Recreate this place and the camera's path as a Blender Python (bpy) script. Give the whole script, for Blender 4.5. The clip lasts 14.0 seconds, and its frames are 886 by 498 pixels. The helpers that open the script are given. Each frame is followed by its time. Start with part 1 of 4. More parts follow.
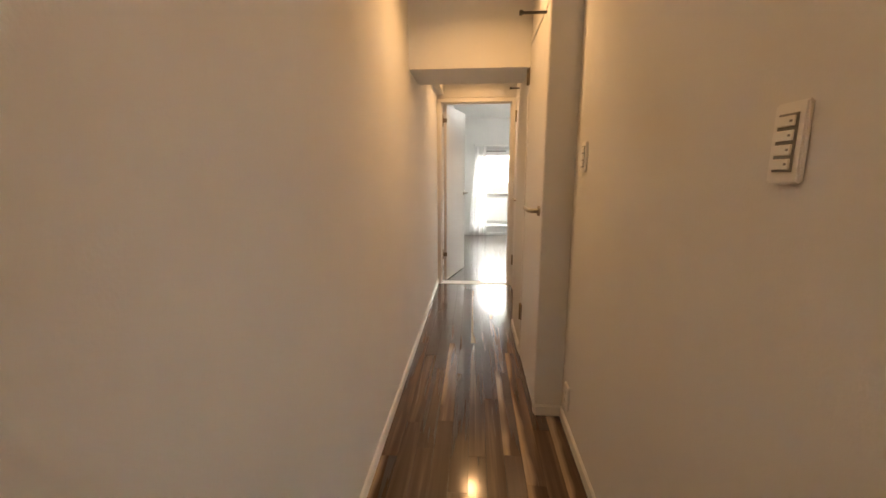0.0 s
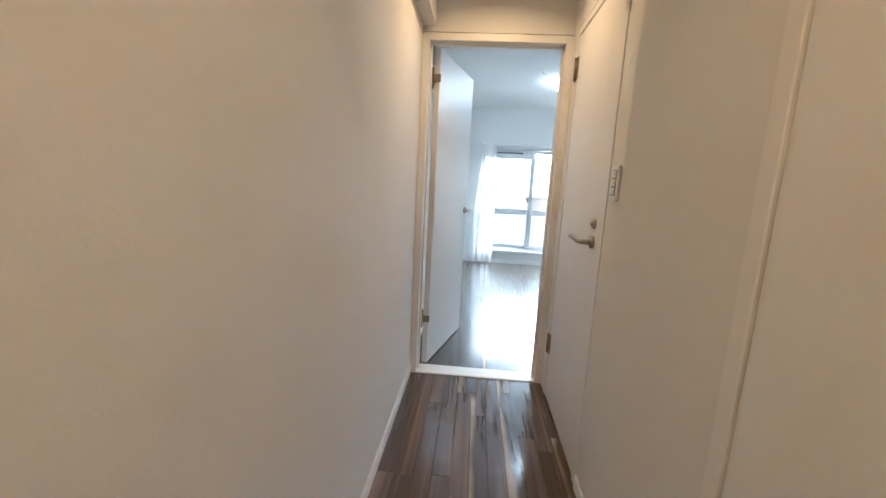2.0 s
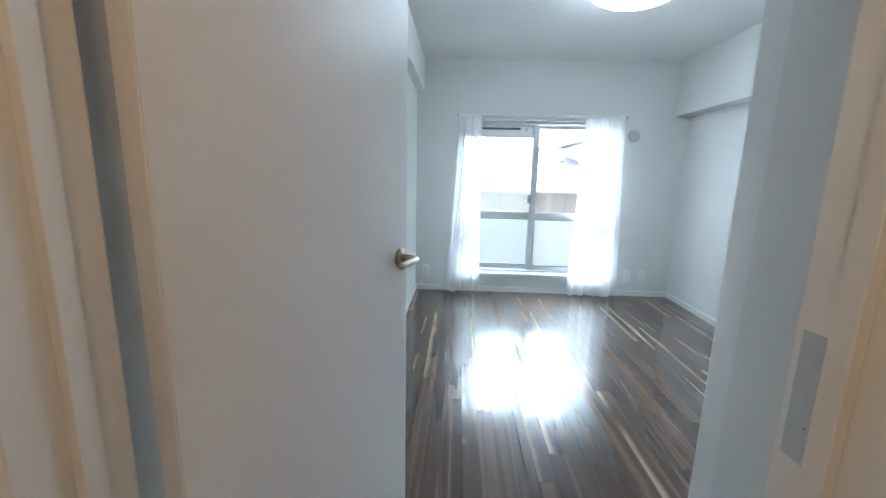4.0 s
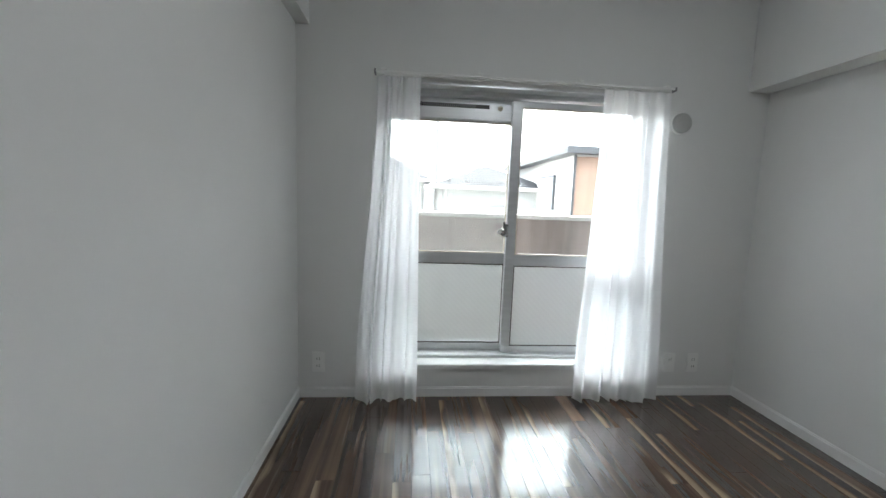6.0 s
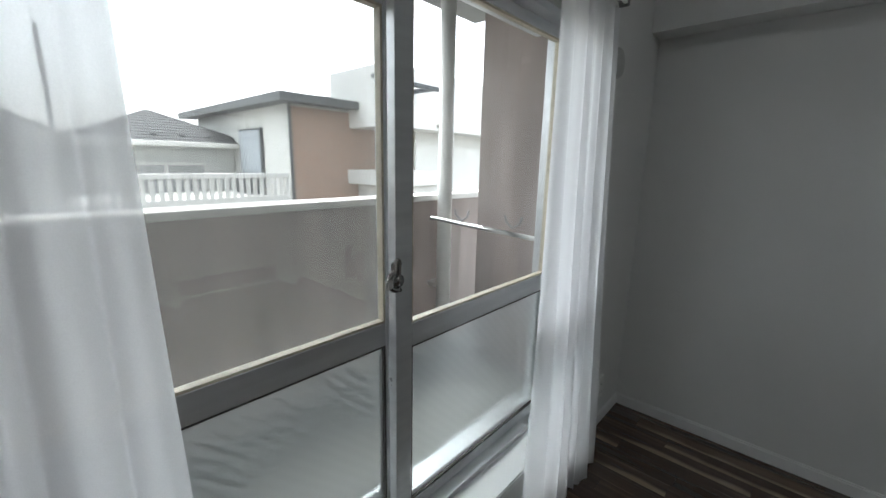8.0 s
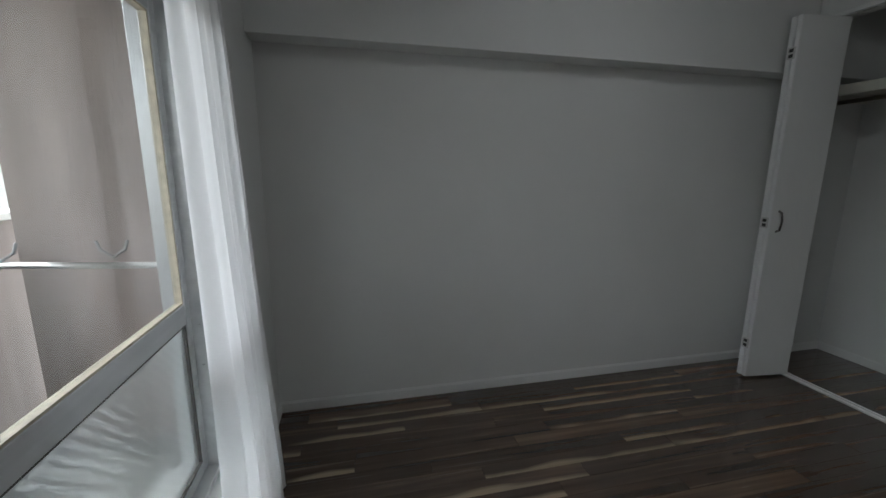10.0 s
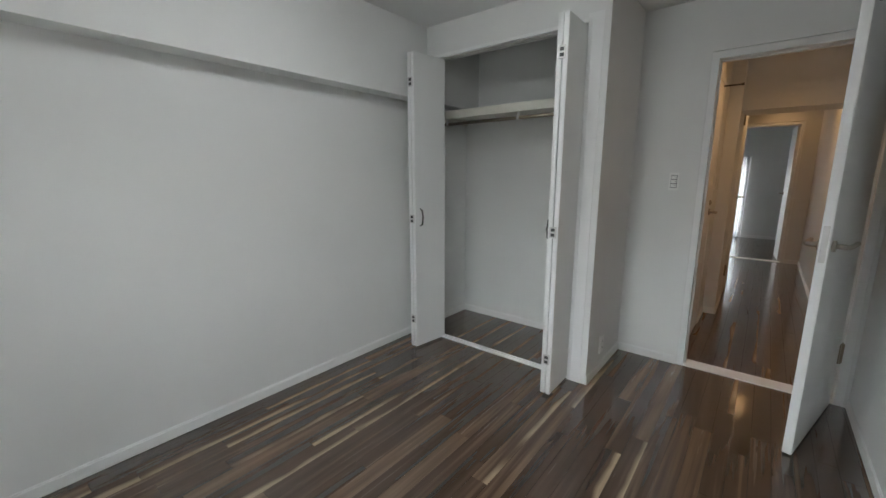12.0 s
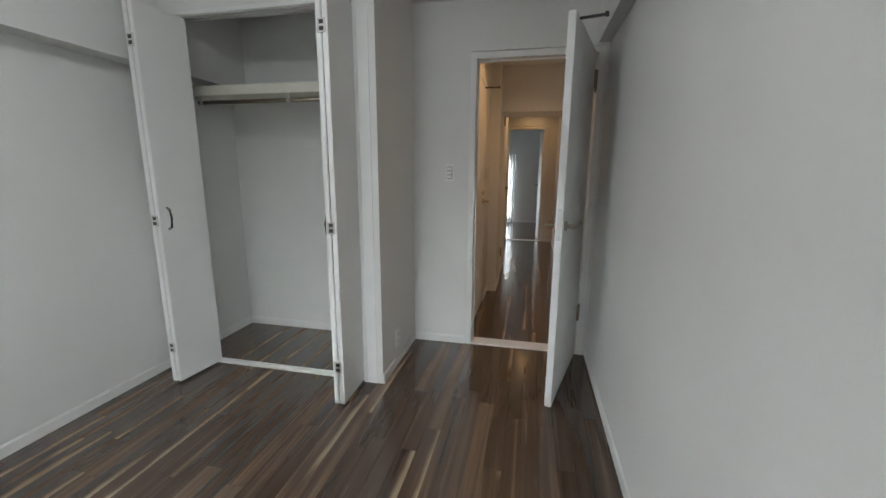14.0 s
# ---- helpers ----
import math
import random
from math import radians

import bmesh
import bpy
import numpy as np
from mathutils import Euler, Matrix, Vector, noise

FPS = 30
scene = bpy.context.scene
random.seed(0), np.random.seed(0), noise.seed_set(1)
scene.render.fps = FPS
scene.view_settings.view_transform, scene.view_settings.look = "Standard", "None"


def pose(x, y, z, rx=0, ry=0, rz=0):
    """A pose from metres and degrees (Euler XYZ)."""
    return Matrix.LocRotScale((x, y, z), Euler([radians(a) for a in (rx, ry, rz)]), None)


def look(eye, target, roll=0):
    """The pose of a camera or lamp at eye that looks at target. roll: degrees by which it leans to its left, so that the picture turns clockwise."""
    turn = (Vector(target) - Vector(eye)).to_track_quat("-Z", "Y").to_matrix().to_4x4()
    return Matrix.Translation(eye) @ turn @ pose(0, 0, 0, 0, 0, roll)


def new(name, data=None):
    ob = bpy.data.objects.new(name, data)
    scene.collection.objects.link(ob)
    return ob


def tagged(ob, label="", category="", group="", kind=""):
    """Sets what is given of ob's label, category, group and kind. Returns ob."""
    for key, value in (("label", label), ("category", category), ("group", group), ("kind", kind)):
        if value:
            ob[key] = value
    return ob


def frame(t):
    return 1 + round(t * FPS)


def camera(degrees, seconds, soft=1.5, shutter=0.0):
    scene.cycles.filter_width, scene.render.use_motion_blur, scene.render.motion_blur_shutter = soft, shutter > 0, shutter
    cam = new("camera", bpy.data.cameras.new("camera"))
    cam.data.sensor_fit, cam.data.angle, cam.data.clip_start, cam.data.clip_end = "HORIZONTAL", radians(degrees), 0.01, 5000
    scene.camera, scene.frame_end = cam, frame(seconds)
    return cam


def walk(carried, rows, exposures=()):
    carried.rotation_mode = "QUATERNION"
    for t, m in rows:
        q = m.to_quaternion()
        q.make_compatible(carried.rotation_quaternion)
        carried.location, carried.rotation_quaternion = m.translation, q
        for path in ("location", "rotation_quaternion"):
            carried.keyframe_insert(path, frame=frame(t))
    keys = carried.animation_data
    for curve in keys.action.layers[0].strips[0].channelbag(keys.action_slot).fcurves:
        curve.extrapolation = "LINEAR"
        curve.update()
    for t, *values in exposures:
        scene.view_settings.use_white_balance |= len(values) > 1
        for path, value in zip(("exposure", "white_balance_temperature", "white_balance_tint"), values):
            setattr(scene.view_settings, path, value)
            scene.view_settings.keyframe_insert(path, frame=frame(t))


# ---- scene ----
cam = camera(96.3, 14.0, soft=1.5)
PATH = [
    (0, (0.409, -4.406, 1.225), (0.254, -2.446, 0.86), -0.1),
    (0.5, (0.404, -3.885, 1.264), (0.107, -1.946, 0.875), 2.0),
    (1, (0.376, -3.375, 1.252), (0.228, -1.415, 0.884), 1.0),
    (1.5, (0.391, -2.862, 1.215), (0.147, -0.913, 0.835), -0.6),
    (2, (0.344, -2.358, 1.206), (0.202, -0.391, 0.876), 3.0),
    (2.5, (0.308, -1.841, 1.198), (0.255, 0.115, 0.787), 0.7),
    (3, (0.323, -1.311, 1.232), (0.207, 0.649, 0.851), 0.3),
    (5.3, (0.619, 0.967, 1.193), (0.611, 2.933, 0.827), 2.9),
    (5.5, (0.637, 1.157, 1.175), (0.621, 3.124, 0.815), 3.2),
    (6, (0.598, 1.627, 1.159), (0.766, 3.605, 0.915), 2.1),
    (6.5, (0.596, 2.121, 1.192), (0.755, 4.087, 0.866), 1.1),
    (7, (0.565, 2.542, 1.203), (1.056, 4.452, 0.866), 0.1),
    (7.2, (0.54, 2.73, 1.233), (1.224, 4.573, 0.866), 0.2),
    (9.5, (0.553, 3.462, 1.288), (2.512, 3.317, 0.913), 0.6),
    (10, (0.589, 3.45, 1.266), (2.503, 3.009, 0.888), 0.3),
    (10.5, (0.556, 3.293, 1.256), (2.369, 2.537, 0.878), 0.3),
    (11, (0.617, 3.257, 1.278), (2.255, 2.175, 0.896), 0.0),
    (11.5, (0.568, 3.202, 1.291), (2.03, 1.888, 0.921), -0.3),
    (12, (0.478, 3.146, 1.306), (1.713, 1.619, 0.933), -0.0),
    (12.5, (0.411, 3.108, 1.323), (1.396, 1.404, 0.969), -0.5),
    (13, (0.373, 3.072, 1.323), (1.08, 1.25, 0.902), 0.8),
    (13.5, (0.39, 3.032, 1.306), (0.829, 1.126, 0.89), -0.0),
    (14, (0.409, 2.874, 1.276), (0.826, 0.958, 0.884), 0.4),
]
EXPOSURES = [(0.0, 5.65, 7300, 11), (1.0, 5.8, 5950, 7), (2.0, 5.8, 5200, 2), (3.0, 5.65, 4900, -2), (5.3, 4.62, 6150, 9), (6.5, 3.88, 6250, 9), (7.2, 3.35, 6250, 9), (9.5, 2.7, 6250, 9), (10.5, 3.4, 6350, 9), (11.5, 4.15, 6400, 9), (12.5, 4.65, 6420, 9), (14.0, 4.65, 6420, 9)]
walk(cam, [(t, look(eye, target, roll)) for t, eye, target, roll in PATH], EXPOSURES)

# ---- world, sun, lights ----
world = bpy.data.worlds.new("sky")
scene.world = world
world.use_nodes = True
wn = world.node_tree
sky = wn.nodes.new("ShaderNodeTexSky")
sky.sky_type, sky.sun_disc = "NISHITA", False
sky.sun_elevation, sky.sun_rotation = radians(68), radians(18)
sky.dust_density, sky.air_density = 4.0, 1.0
pale = wn.nodes.new("ShaderNodeHueSaturation")
pale.inputs["Saturation"].default_value = 0.22
wn.links.new(sky.outputs[0], pale.inputs["Color"])
wn.links.new(pale.outputs[0], wn.nodes["Background"].inputs[0])
wn.nodes["Background"].inputs[1].default_value = 0.15

sun = new("sun", bpy.data.lights.new("sun", "SUN"))
sun.data.energy, sun.data.angle, sun.data.color = 0.3, radians(12), (1, 0.96, 0.9)
sun.matrix_world = look((0, 0, 0), (-0.116, -0.356, -0.927))

DOWN_Y = (-0.45, -2.38, -4.2)
for dy in DOWN_Y:
    lamp = new("downlight_lamp", bpy.data.lights.new("downlight_lamp", "AREA"))
    lamp.data.shape, lamp.data.size, lamp.data.energy, lamp.data.color = "DISK", 0.08, (0.035 if dy < -3 else 0.108), (1.0, 0.565, 0.25)
    lamp.data.spread = radians(150)
    lamp.matrix_world = pose(0.42, dy, 2.285)


# ---- materials ----
def mat(name, color, rough=0.5, metal=0.0, scale=8.0, var=0.06, bump=0.0, bscale=200.0, coat=0.0, stretch=(1, 1, 1)):
    m = bpy.data.materials.new(name)
    m.use_nodes = True
    nt = m.node_tree
    b = nt.nodes["Principled BSDF"]
    co = nt.nodes.new("ShaderNodeTexCoord")
    mp = nt.nodes.new("ShaderNodeMapping")
    mp.inputs["Scale"].default_value = stretch
    nt.links.new(co.outputs["Object"], mp.inputs[0])
    n = nt.nodes.new("ShaderNodeTexNoise")
    n.inputs["Scale"].default_value, n.inputs["Detail"].default_value = scale, 6
    nt.links.new(mp.outputs[0], n.inputs["Vector"])
    r = nt.nodes.new("ShaderNodeValToRGB")
    r.color_ramp.elements[0].position, r.color_ramp.elements[1].position = 0.3, 0.7
    r.color_ramp.elements[0].color = (*[max(c * (1 - var), 0) for c in color], 1)
    r.color_ramp.elements[1].color = (*[min(c * (1 + var), 1) for c in color], 1)
    nt.links.new(n.outputs[0], r.inputs[0])
    nt.links.new(r.outputs[0], b.inputs["Base Color"])
    b.inputs["Metallic"].default_value = metal
    mr = nt.nodes.new("ShaderNodeMapRange")
    mr.inputs["To Min"].default_value, mr.inputs["To Max"].default_value = max(rough - 0.06, 0.02), min(rough + 0.06, 1)
    nt.links.new(n.outputs[0], mr.inputs["Value"])
    nt.links.new(mr.outputs[0], b.inputs["Roughness"])
    b.inputs["Coat Weight"].default_value = coat
    b.inputs["Coat Roughness"].default_value = 0.08
    if bump:
        f = nt.nodes.new("ShaderNodeTexNoise")
        f.inputs["Scale"].default_value, f.inputs["Detail"].default_value = bscale, 3
        nt.links.new(mp.outputs[0], f.inputs["Vector"])
        u = nt.nodes.new("ShaderNodeBump")
        u.inputs["Strength"].default_value, u.inputs["Distance"].default_value = bump, 0.002
        nt.links.new(f.outputs[0], u.inputs["Height"])
        nt.links.new(u.outputs[0], b.inputs["Normal"])
    return m


WALLPAPER = mat("wallpaper", (0.75, 0.75, 0.735), 0.75, scale=2.0, var=0.02, bump=0.22, bscale=150)
CEILING = mat("ceiling_paper", (0.8, 0.8, 0.79), 0.8, scale=2, var=0.02, bump=0.4, bscale=140)
TRIM = mat("white_trim", (0.8, 0.8, 0.79), 0.38, scale=5, var=0.02, bump=0.08, bscale=60)
DOOR = mat("white_door", (0.8, 0.8, 0.79), 0.42, scale=3, var=0.02, bump=0.06, bscale=40, stretch=(1, 1, 0.1))
BRASS = mat("bronze_nickel", (0.30, 0.25, 0.19), 0.34, 1.0, scale=60, var=0.05)
SATIN = mat("satin_nickel", (0.47, 0.43, 0.37), 0.33, 1.0, scale=90, var=0.03)
STEEL = mat("steel", (0.62, 0.61, 0.59), 0.3, 1.0, scale=60, var=0.03)
DARK = mat("dark_plastic", (0.04, 0.038, 0.036), 0.45, scale=40, var=0.2)
ALU = mat("aluminium", (0.66, 0.67, 0.675), 0.30, 0.4, scale=30, var=0.08, bump=0.05, bscale=300, stretch=(0.1, 1, 1))
GASKET = mat("gasket", (0.09, 0.085, 0.08), 0.6, scale=40, var=0.2)
BEAD = mat("glazing_bead", (0.6, 0.54, 0.42), 0.5, scale=40, var=0.12)
PLASTIC = mat("white_plastic", (0.84, 0.84, 0.82), 0.35, scale=20, var=0.02)
GREYPL = mat("grey_plastic", (0.26, 0.26, 0.26), 0.4, scale=30, var=0.05)
SHELF = mat("cream_shelf", (0.7, 0.68, 0.6), 0.4, scale=12, var=0.05)
CONCRETE = mat("painted_concrete", (0.29, 0.24, 0.22), 0.85, scale=4.0, var=0.30, bump=0.8, bscale=70, stretch=(1.6, 1, 0.2))
CAP = mat("parapet_cap", (0.6, 0.59, 0.56), 0.5, scale=6, var=0.08)
SLAB = mat("balcony_floor", (0.17, 0.17, 0.165), 0.8, scale=5, var=0.15, bump=0.4, bscale=90)
SIDING = mat("orange_siding", (0.31, 0.20, 0.145), 0.7, scale=3, var=0.1, bump=0.2, bscale=40, stretch=(0.4, 0.4, 3))
STUCCO = mat("white_stucco", (0.62, 0.61, 0.58), 0.85, scale=2, var=0.06, bump=0.5, bscale=60)
GREYSTUCCO = mat("grey_stucco", (0.44, 0.445, 0.43), 0.85, scale=2, var=0.06, bump=0.5, bscale=60)
ROOF = mat("slate_roof", (0.055, 0.055, 0.06), 0.8, scale=6, var=0.2, bump=0.3, bscale=30)
DARKTRIM = mat("dark_gutter", (0.045, 0.048, 0.052), 0.45, scale=10, var=0.15)
GROUND = mat("ground", (0.16, 0.155, 0.145), 0.9, scale=0.6, var=0.25, bump=0.3, bscale=8)
SHUTTER = mat("grey_shutter", (0.4, 0.43, 0.46), 0.5, scale=10, var=0.08)


def floor_wood():
    m = bpy.data.materials.new("walnut_plank")
    m.use_nodes = True
    nt = m.node_tree
    L, N = nt.links.new, nt.nodes.new
    b = nt.nodes["Principled BSDF"]
    co, info, geo = N("ShaderNodeTexCoord"), N("ShaderNodeObjectInfo"), N("ShaderNodeNewGeometry")

    def math_(op, a, c=None, clamp=False):
        k = N("ShaderNodeMath")
        k.operation, k.use_clamp = op, clamp
        for i, v in enumerate((a, c)):
            if v is None:
                continue
            if isinstance(v, (int, float)):
                k.inputs[i].default_value = v
            else:
                L(v, k.inputs[i])
        return k.outputs[0]

    def noise_(sx, sy, scale, detail=5, dist=0.0):
        mp = N("ShaderNodeMapping")
        mp.inputs["Scale"].default_value = (sx, sy, 1)
        L(geo.outputs["Position"], mp.inputs[0])
        off = N("ShaderNodeCombineXYZ")
        L(math_("MULTIPLY", info.outputs["Random"], 37.0), off.inputs[2])
        ad = N("ShaderNodeVectorMath")
        L(mp.outputs[0], ad.inputs[0])
        L(off.outputs[0], ad.inputs[1])
        n = N("ShaderNodeTexNoise")
        n.inputs["Scale"].default_value, n.inputs["Detail"].default_value, n.inputs["Distortion"].default_value = scale, detail, dist
        L(ad.outputs[0], n.inputs["Vector"])
        return n.outputs[0]

    grain = noise_(48, 1.6, 1.0, 6, 0.5)
    broad = noise_(17, 0.6, 1.0, 3, 0.6)
    tone = N("ShaderNodeValToRGB")
    e = tone.color_ramp.elements
    e[0].position, e[0].color = 0.26, (0.040, 0.024, 0.016, 1)
    e[1].position, e[1].color = 0.80, (0.25, 0.166, 0.108, 1)
    mid = e.new(0.52)
    mid.color = (0.088, 0.055, 0.037, 1)
    mix = math_("ADD", math_("MULTIPLY", grain, 0.28), math_("MULTIPLY", broad, 0.64))
    shade = math_("ADD", mix, math_("MULTIPLY", math_("SUBTRACT", info.outputs["Random"], 0.5), 0.19))
    L(math_("ADD", shade, 0.03), tone.inputs[0])
    sep = N("ShaderNodeSeparateXYZ")
    L(co.outputs["Object"], sep.inputs[0])
    wob = math_("MULTIPLY", math_("SUBTRACT", noise_(0.5, 2.6, 1.0, 2), 0.5), 0.07)
    edge = math_("ADD", math_("ADD", sep.outputs[0], 0.0395), wob)
    strip = N("ShaderNodeMapRange")
    strip.inputs["From Min"].default_value, strip.inputs["From Max"].default_value = 0.030, 0.010
    L(edge, strip.inputs["Value"])
    frac = math_("FRACT", math_("MULTIPLY", info.outputs["Random"], 7.31))
    chosen = math_("GREATER_THAN", frac, 0.71)
    sap = math_("MULTIPLY", math_("MULTIPLY", strip.outputs[0], chosen), math_("ADD", math_("MULTIPLY", grain, 0.5), 0.45), True)
    taper = N("ShaderNodeMapRange")
    taper.inputs["From Min"].default_value, taper.inputs["From Max"].default_value = 0.33, 0.47
    L(noise_(1.5, 1.7, 1.0, 2), taper.inputs["Value"])
    sap = math_("MULTIPLY", sap, taper.outputs[0], True)
    two = N("ShaderNodeMix")
    two.data_type = "RGBA"
    L(sap, two.inputs["Factor"])
    L(tone.outputs[0], two.inputs["A"])
    two.inputs["B"].default_value = (0.45, 0.335, 0.22, 1)
    L(two.outputs["Result"], b.inputs["Base Color"])
    rr = N("ShaderNodeMapRange")
    rr.inputs["To Min"].default_value, rr.inputs["To Max"].default_value = 0.18, 0.32
    L(grain, rr.inputs["Value"])
    L(rr.outputs[0], b.inputs["Roughness"])
    b.inputs["Coat Weight"].default_value, b.inputs["Coat Roughness"].default_value = 0.9, 0.12
    b.inputs["Coat IOR"].default_value = 1.65
    b.inputs["Specular IOR Level"].default_value = 0.2
    u = N("ShaderNodeBump")
    u.inputs["Strength"].default_value, u.inputs["Distance"].default_value = 0.12, 0.001
    L(grain, u.inputs["Height"])
    L(u.outputs[0], b.inputs["Normal"])
    return m


PLANK = floor_wood()
GROOVE = mat("floor_groove", (0.03, 0.02, 0.014), 0.6, scale=20, var=0.2)


def mixed(name, color, clear, rough=0.05, translucent=0.5, noise_scale=0.0):
    """Thin cloth or mesh: part see-through, part scattering."""
    m = bpy.data.materials.new(name)
    m.use_nodes = True
    nt = m.node_tree
    nt.nodes.remove(nt.nodes["Principled BSDF"])
    out = nt.nodes["Material Output"]
    tr, df, tl = nt.nodes.new("ShaderNodeBsdfTransparent"), nt.nodes.new("ShaderNodeBsdfDiffuse"), nt.nodes.new("ShaderNodeBsdfTranslucent")
    df.inputs[0].default_value = tl.inputs[0].default_value = (*color, 1)
    a, c = nt.nodes.new("ShaderNodeMixShader"), nt.nodes.new("ShaderNodeMixShader")
    a.inputs[0].default_value, c.inputs[0].default_value = translucent, clear
    nt.links.new(df.outputs[0], a.inputs[1])
    nt.links.new(tl.outputs[0], a.inputs[2])
    nt.links.new(a.outputs[0], c.inputs[1])
    nt.links.new(tr.outputs[0], c.inputs[2])
    nt.links.new(c.outputs[0], out.inputs[0])
    if noise_scale:
        co, n, r = nt.nodes.new("ShaderNodeTexCoord"), nt.nodes.new("ShaderNodeTexNoise"), nt.nodes.new("ShaderNodeMapRange")
        n.inputs["Scale"].default_value = noise_scale
        nt.links.new(co.outputs["Object"], n.inputs["Vector"])
        r.inputs["To Min"].default_value, r.inputs["To Max"].default_value = clear - 0.05, clear + 0.05
        nt.links.new(n.outputs[0], r.inputs["Value"])
        nt.links.new(r.outputs[0], c.inputs[0])
    return m


VOILE = mixed("white_voile", (0.96, 0.96, 0.965), 0.18, translucent=0.62, noise_scale=500)
NET = mixed("grey_insect_net", (0.50, 0.49, 0.46), 0.75, translucent=0.2)


def glass(name, frosted=False):
    m = bpy.data.materials.new(name)
    m.use_nodes = True
    nt = m.node_tree
    nt.nodes.remove(nt.nodes["Principled BSDF"])
    out = nt.nodes["Material Output"]
    gl, lw, pw, fr = nt.nodes.new("ShaderNodeBsdfGlossy"), nt.nodes.new("ShaderNodeLayerWeight"), nt.nodes.new("ShaderNodeMath"), nt.nodes.new("ShaderNodeMath")
    gl.inputs["Roughness"].default_value = 0.02
    lw.inputs[0].default_value = 0.5
    pw.operation, pw.inputs[1].default_value = "POWER", 4.0
    nt.links.new(lw.outputs["Facing"], pw.inputs[0])
    fr.operation, fr.inputs[1].default_value, fr.inputs[2].default_value = "MULTIPLY_ADD", 0.9, 0.045
    nt.links.new(pw.outputs[0], fr.inputs[0])
    mx = nt.nodes.new("ShaderNodeMixShader")
    nt.links.new(fr.outputs[0], mx.inputs[0])
    nt.links.new(gl.outputs[0], mx.inputs[2])
    if frosted:
        co, wv, bp = nt.nodes.new("ShaderNodeTexCoord"), nt.nodes.new("ShaderNodeTexWave"), nt.nodes.new("ShaderNodeBump")
        mp = nt.nodes.new("ShaderNodeMapping")
        mp.inputs["Rotation"].default_value = (0, radians(45), 0)
        nt.links.new(co.outputs["Object"], mp.inputs[0])
        nt.links.new(mp.outputs[0], wv.inputs["Vector"])
        wv.inputs["Scale"].default_value, wv.inputs["Distortion"].default_value = 12, 0.0
        bp.inputs["Strength"].default_value, bp.inputs["Distance"].default_value = 0.04, 0.001
        nt.links.new(wv.outputs[1], bp.inputs["Height"])
        rf, tl, m2 = nt.nodes.new("ShaderNodeBsdfRefraction"), nt.nodes.new("ShaderNodeBsdfTranslucent"), nt.nodes.new("ShaderNodeMixShader")
        rf.inputs["Roughness"].default_value, rf.inputs["IOR"].default_value = 0.38, 1.05
        rf.inputs[0].default_value = (0.80, 0.84, 0.83, 1)
        tl.inputs[0].default_value = (0.55, 0.58, 0.58, 1)
        fade = nt.nodes.new("ShaderNodeMapRange")
        fade.inputs["To Min"].default_value, fade.inputs["To Max"].default_value = 0.03, 0.10
        nt.links.new(wv.outputs[1], fade.inputs["Value"])
        nt.links.new(fade.outputs[0], m2.inputs[0])
        nt.links.new(rf.outputs[0], m2.inputs[1])
        nt.links.new(tl.outputs[0], m2.inputs[2])
        nt.links.new(bp.outputs[0], gl.inputs["Normal"])
        nt.links.new(m2.outputs[0], mx.inputs[1])
    else:
        tr = nt.nodes.new("ShaderNodeBsdfTransparent")
        tr.inputs[0].default_value = (0.95, 0.97, 0.96, 1)
        nt.links.new(tr.outputs[0], mx.inputs[1])
    nt.links.new(mx.outputs[0], out.inputs[0])
    return m


CLEAR, FROST = glass("clear_glass"), glass("frosted_wire_glass", True)


def glow(name, color, strength):
    m = bpy.data.materials.new(name)
    m.use_nodes = True
    b = m.node_tree.nodes["Principled BSDF"]
    b.inputs["Base Color"].default_value = (*color, 1)
    b.inputs["Emission Color"].default_value = (*color, 1)
    b.inputs["Emission Strength"].default_value = strength
    return m


GLOW_ROOM = glow("lamp_cover", (0.95, 0.98, 1.0), 0.58)
GLOW_HALL = glow("downlight_bulb", (1.0, 0.6, 0.28), 0.35)


# ---- mesh helpers ----
def box(bm, x0, y0, z0, x1, y1, z1, bevel=0.0, seg=1):
    t = bmesh.new()
    bmesh.ops.create_cube(t, size=1, matrix=Matrix.LocRotScale(((x0 + x1) / 2, (y0 + y1) / 2, (z0 + z1) / 2), None, (abs(x1 - x0), abs(y1 - y0), abs(z1 - z0))))
    if bevel:
        bmesh.ops.bevel(t, geom=t.edges[:], offset=bevel, segments=seg, affect="EDGES")
    me = bpy.data.meshes.new("tmp")
    t.to_mesh(me)
    bm.from_mesh(me)
    bpy.data.meshes.remove(me)
    t.free()
    return bm


def boxes(*dims, bevel=0.0, seg=1):
    bm = bmesh.new()
    for d in dims:
        box(bm, *d, bevel=bevel, seg=seg)
    return bm


def rod(bm, a, b, r, seg=12, r2=None):
    a, b = Vector(a), Vector(b)
    m = Matrix.Translation((a + b) / 2) @ (b - a).to_track_quat("Z", "Y").to_matrix().to_4x4()
    bmesh.ops.create_cone(bm, cap_ends=True, segments=seg, radius1=r, radius2=r if r2 is None else r2, depth=(b - a).length, matrix=m)
    return bm


def rods(*items, seg=12):
    bm = bmesh.new()
    for a, b, r in items:
        rod(bm, a, b, r, seg)
    return bm


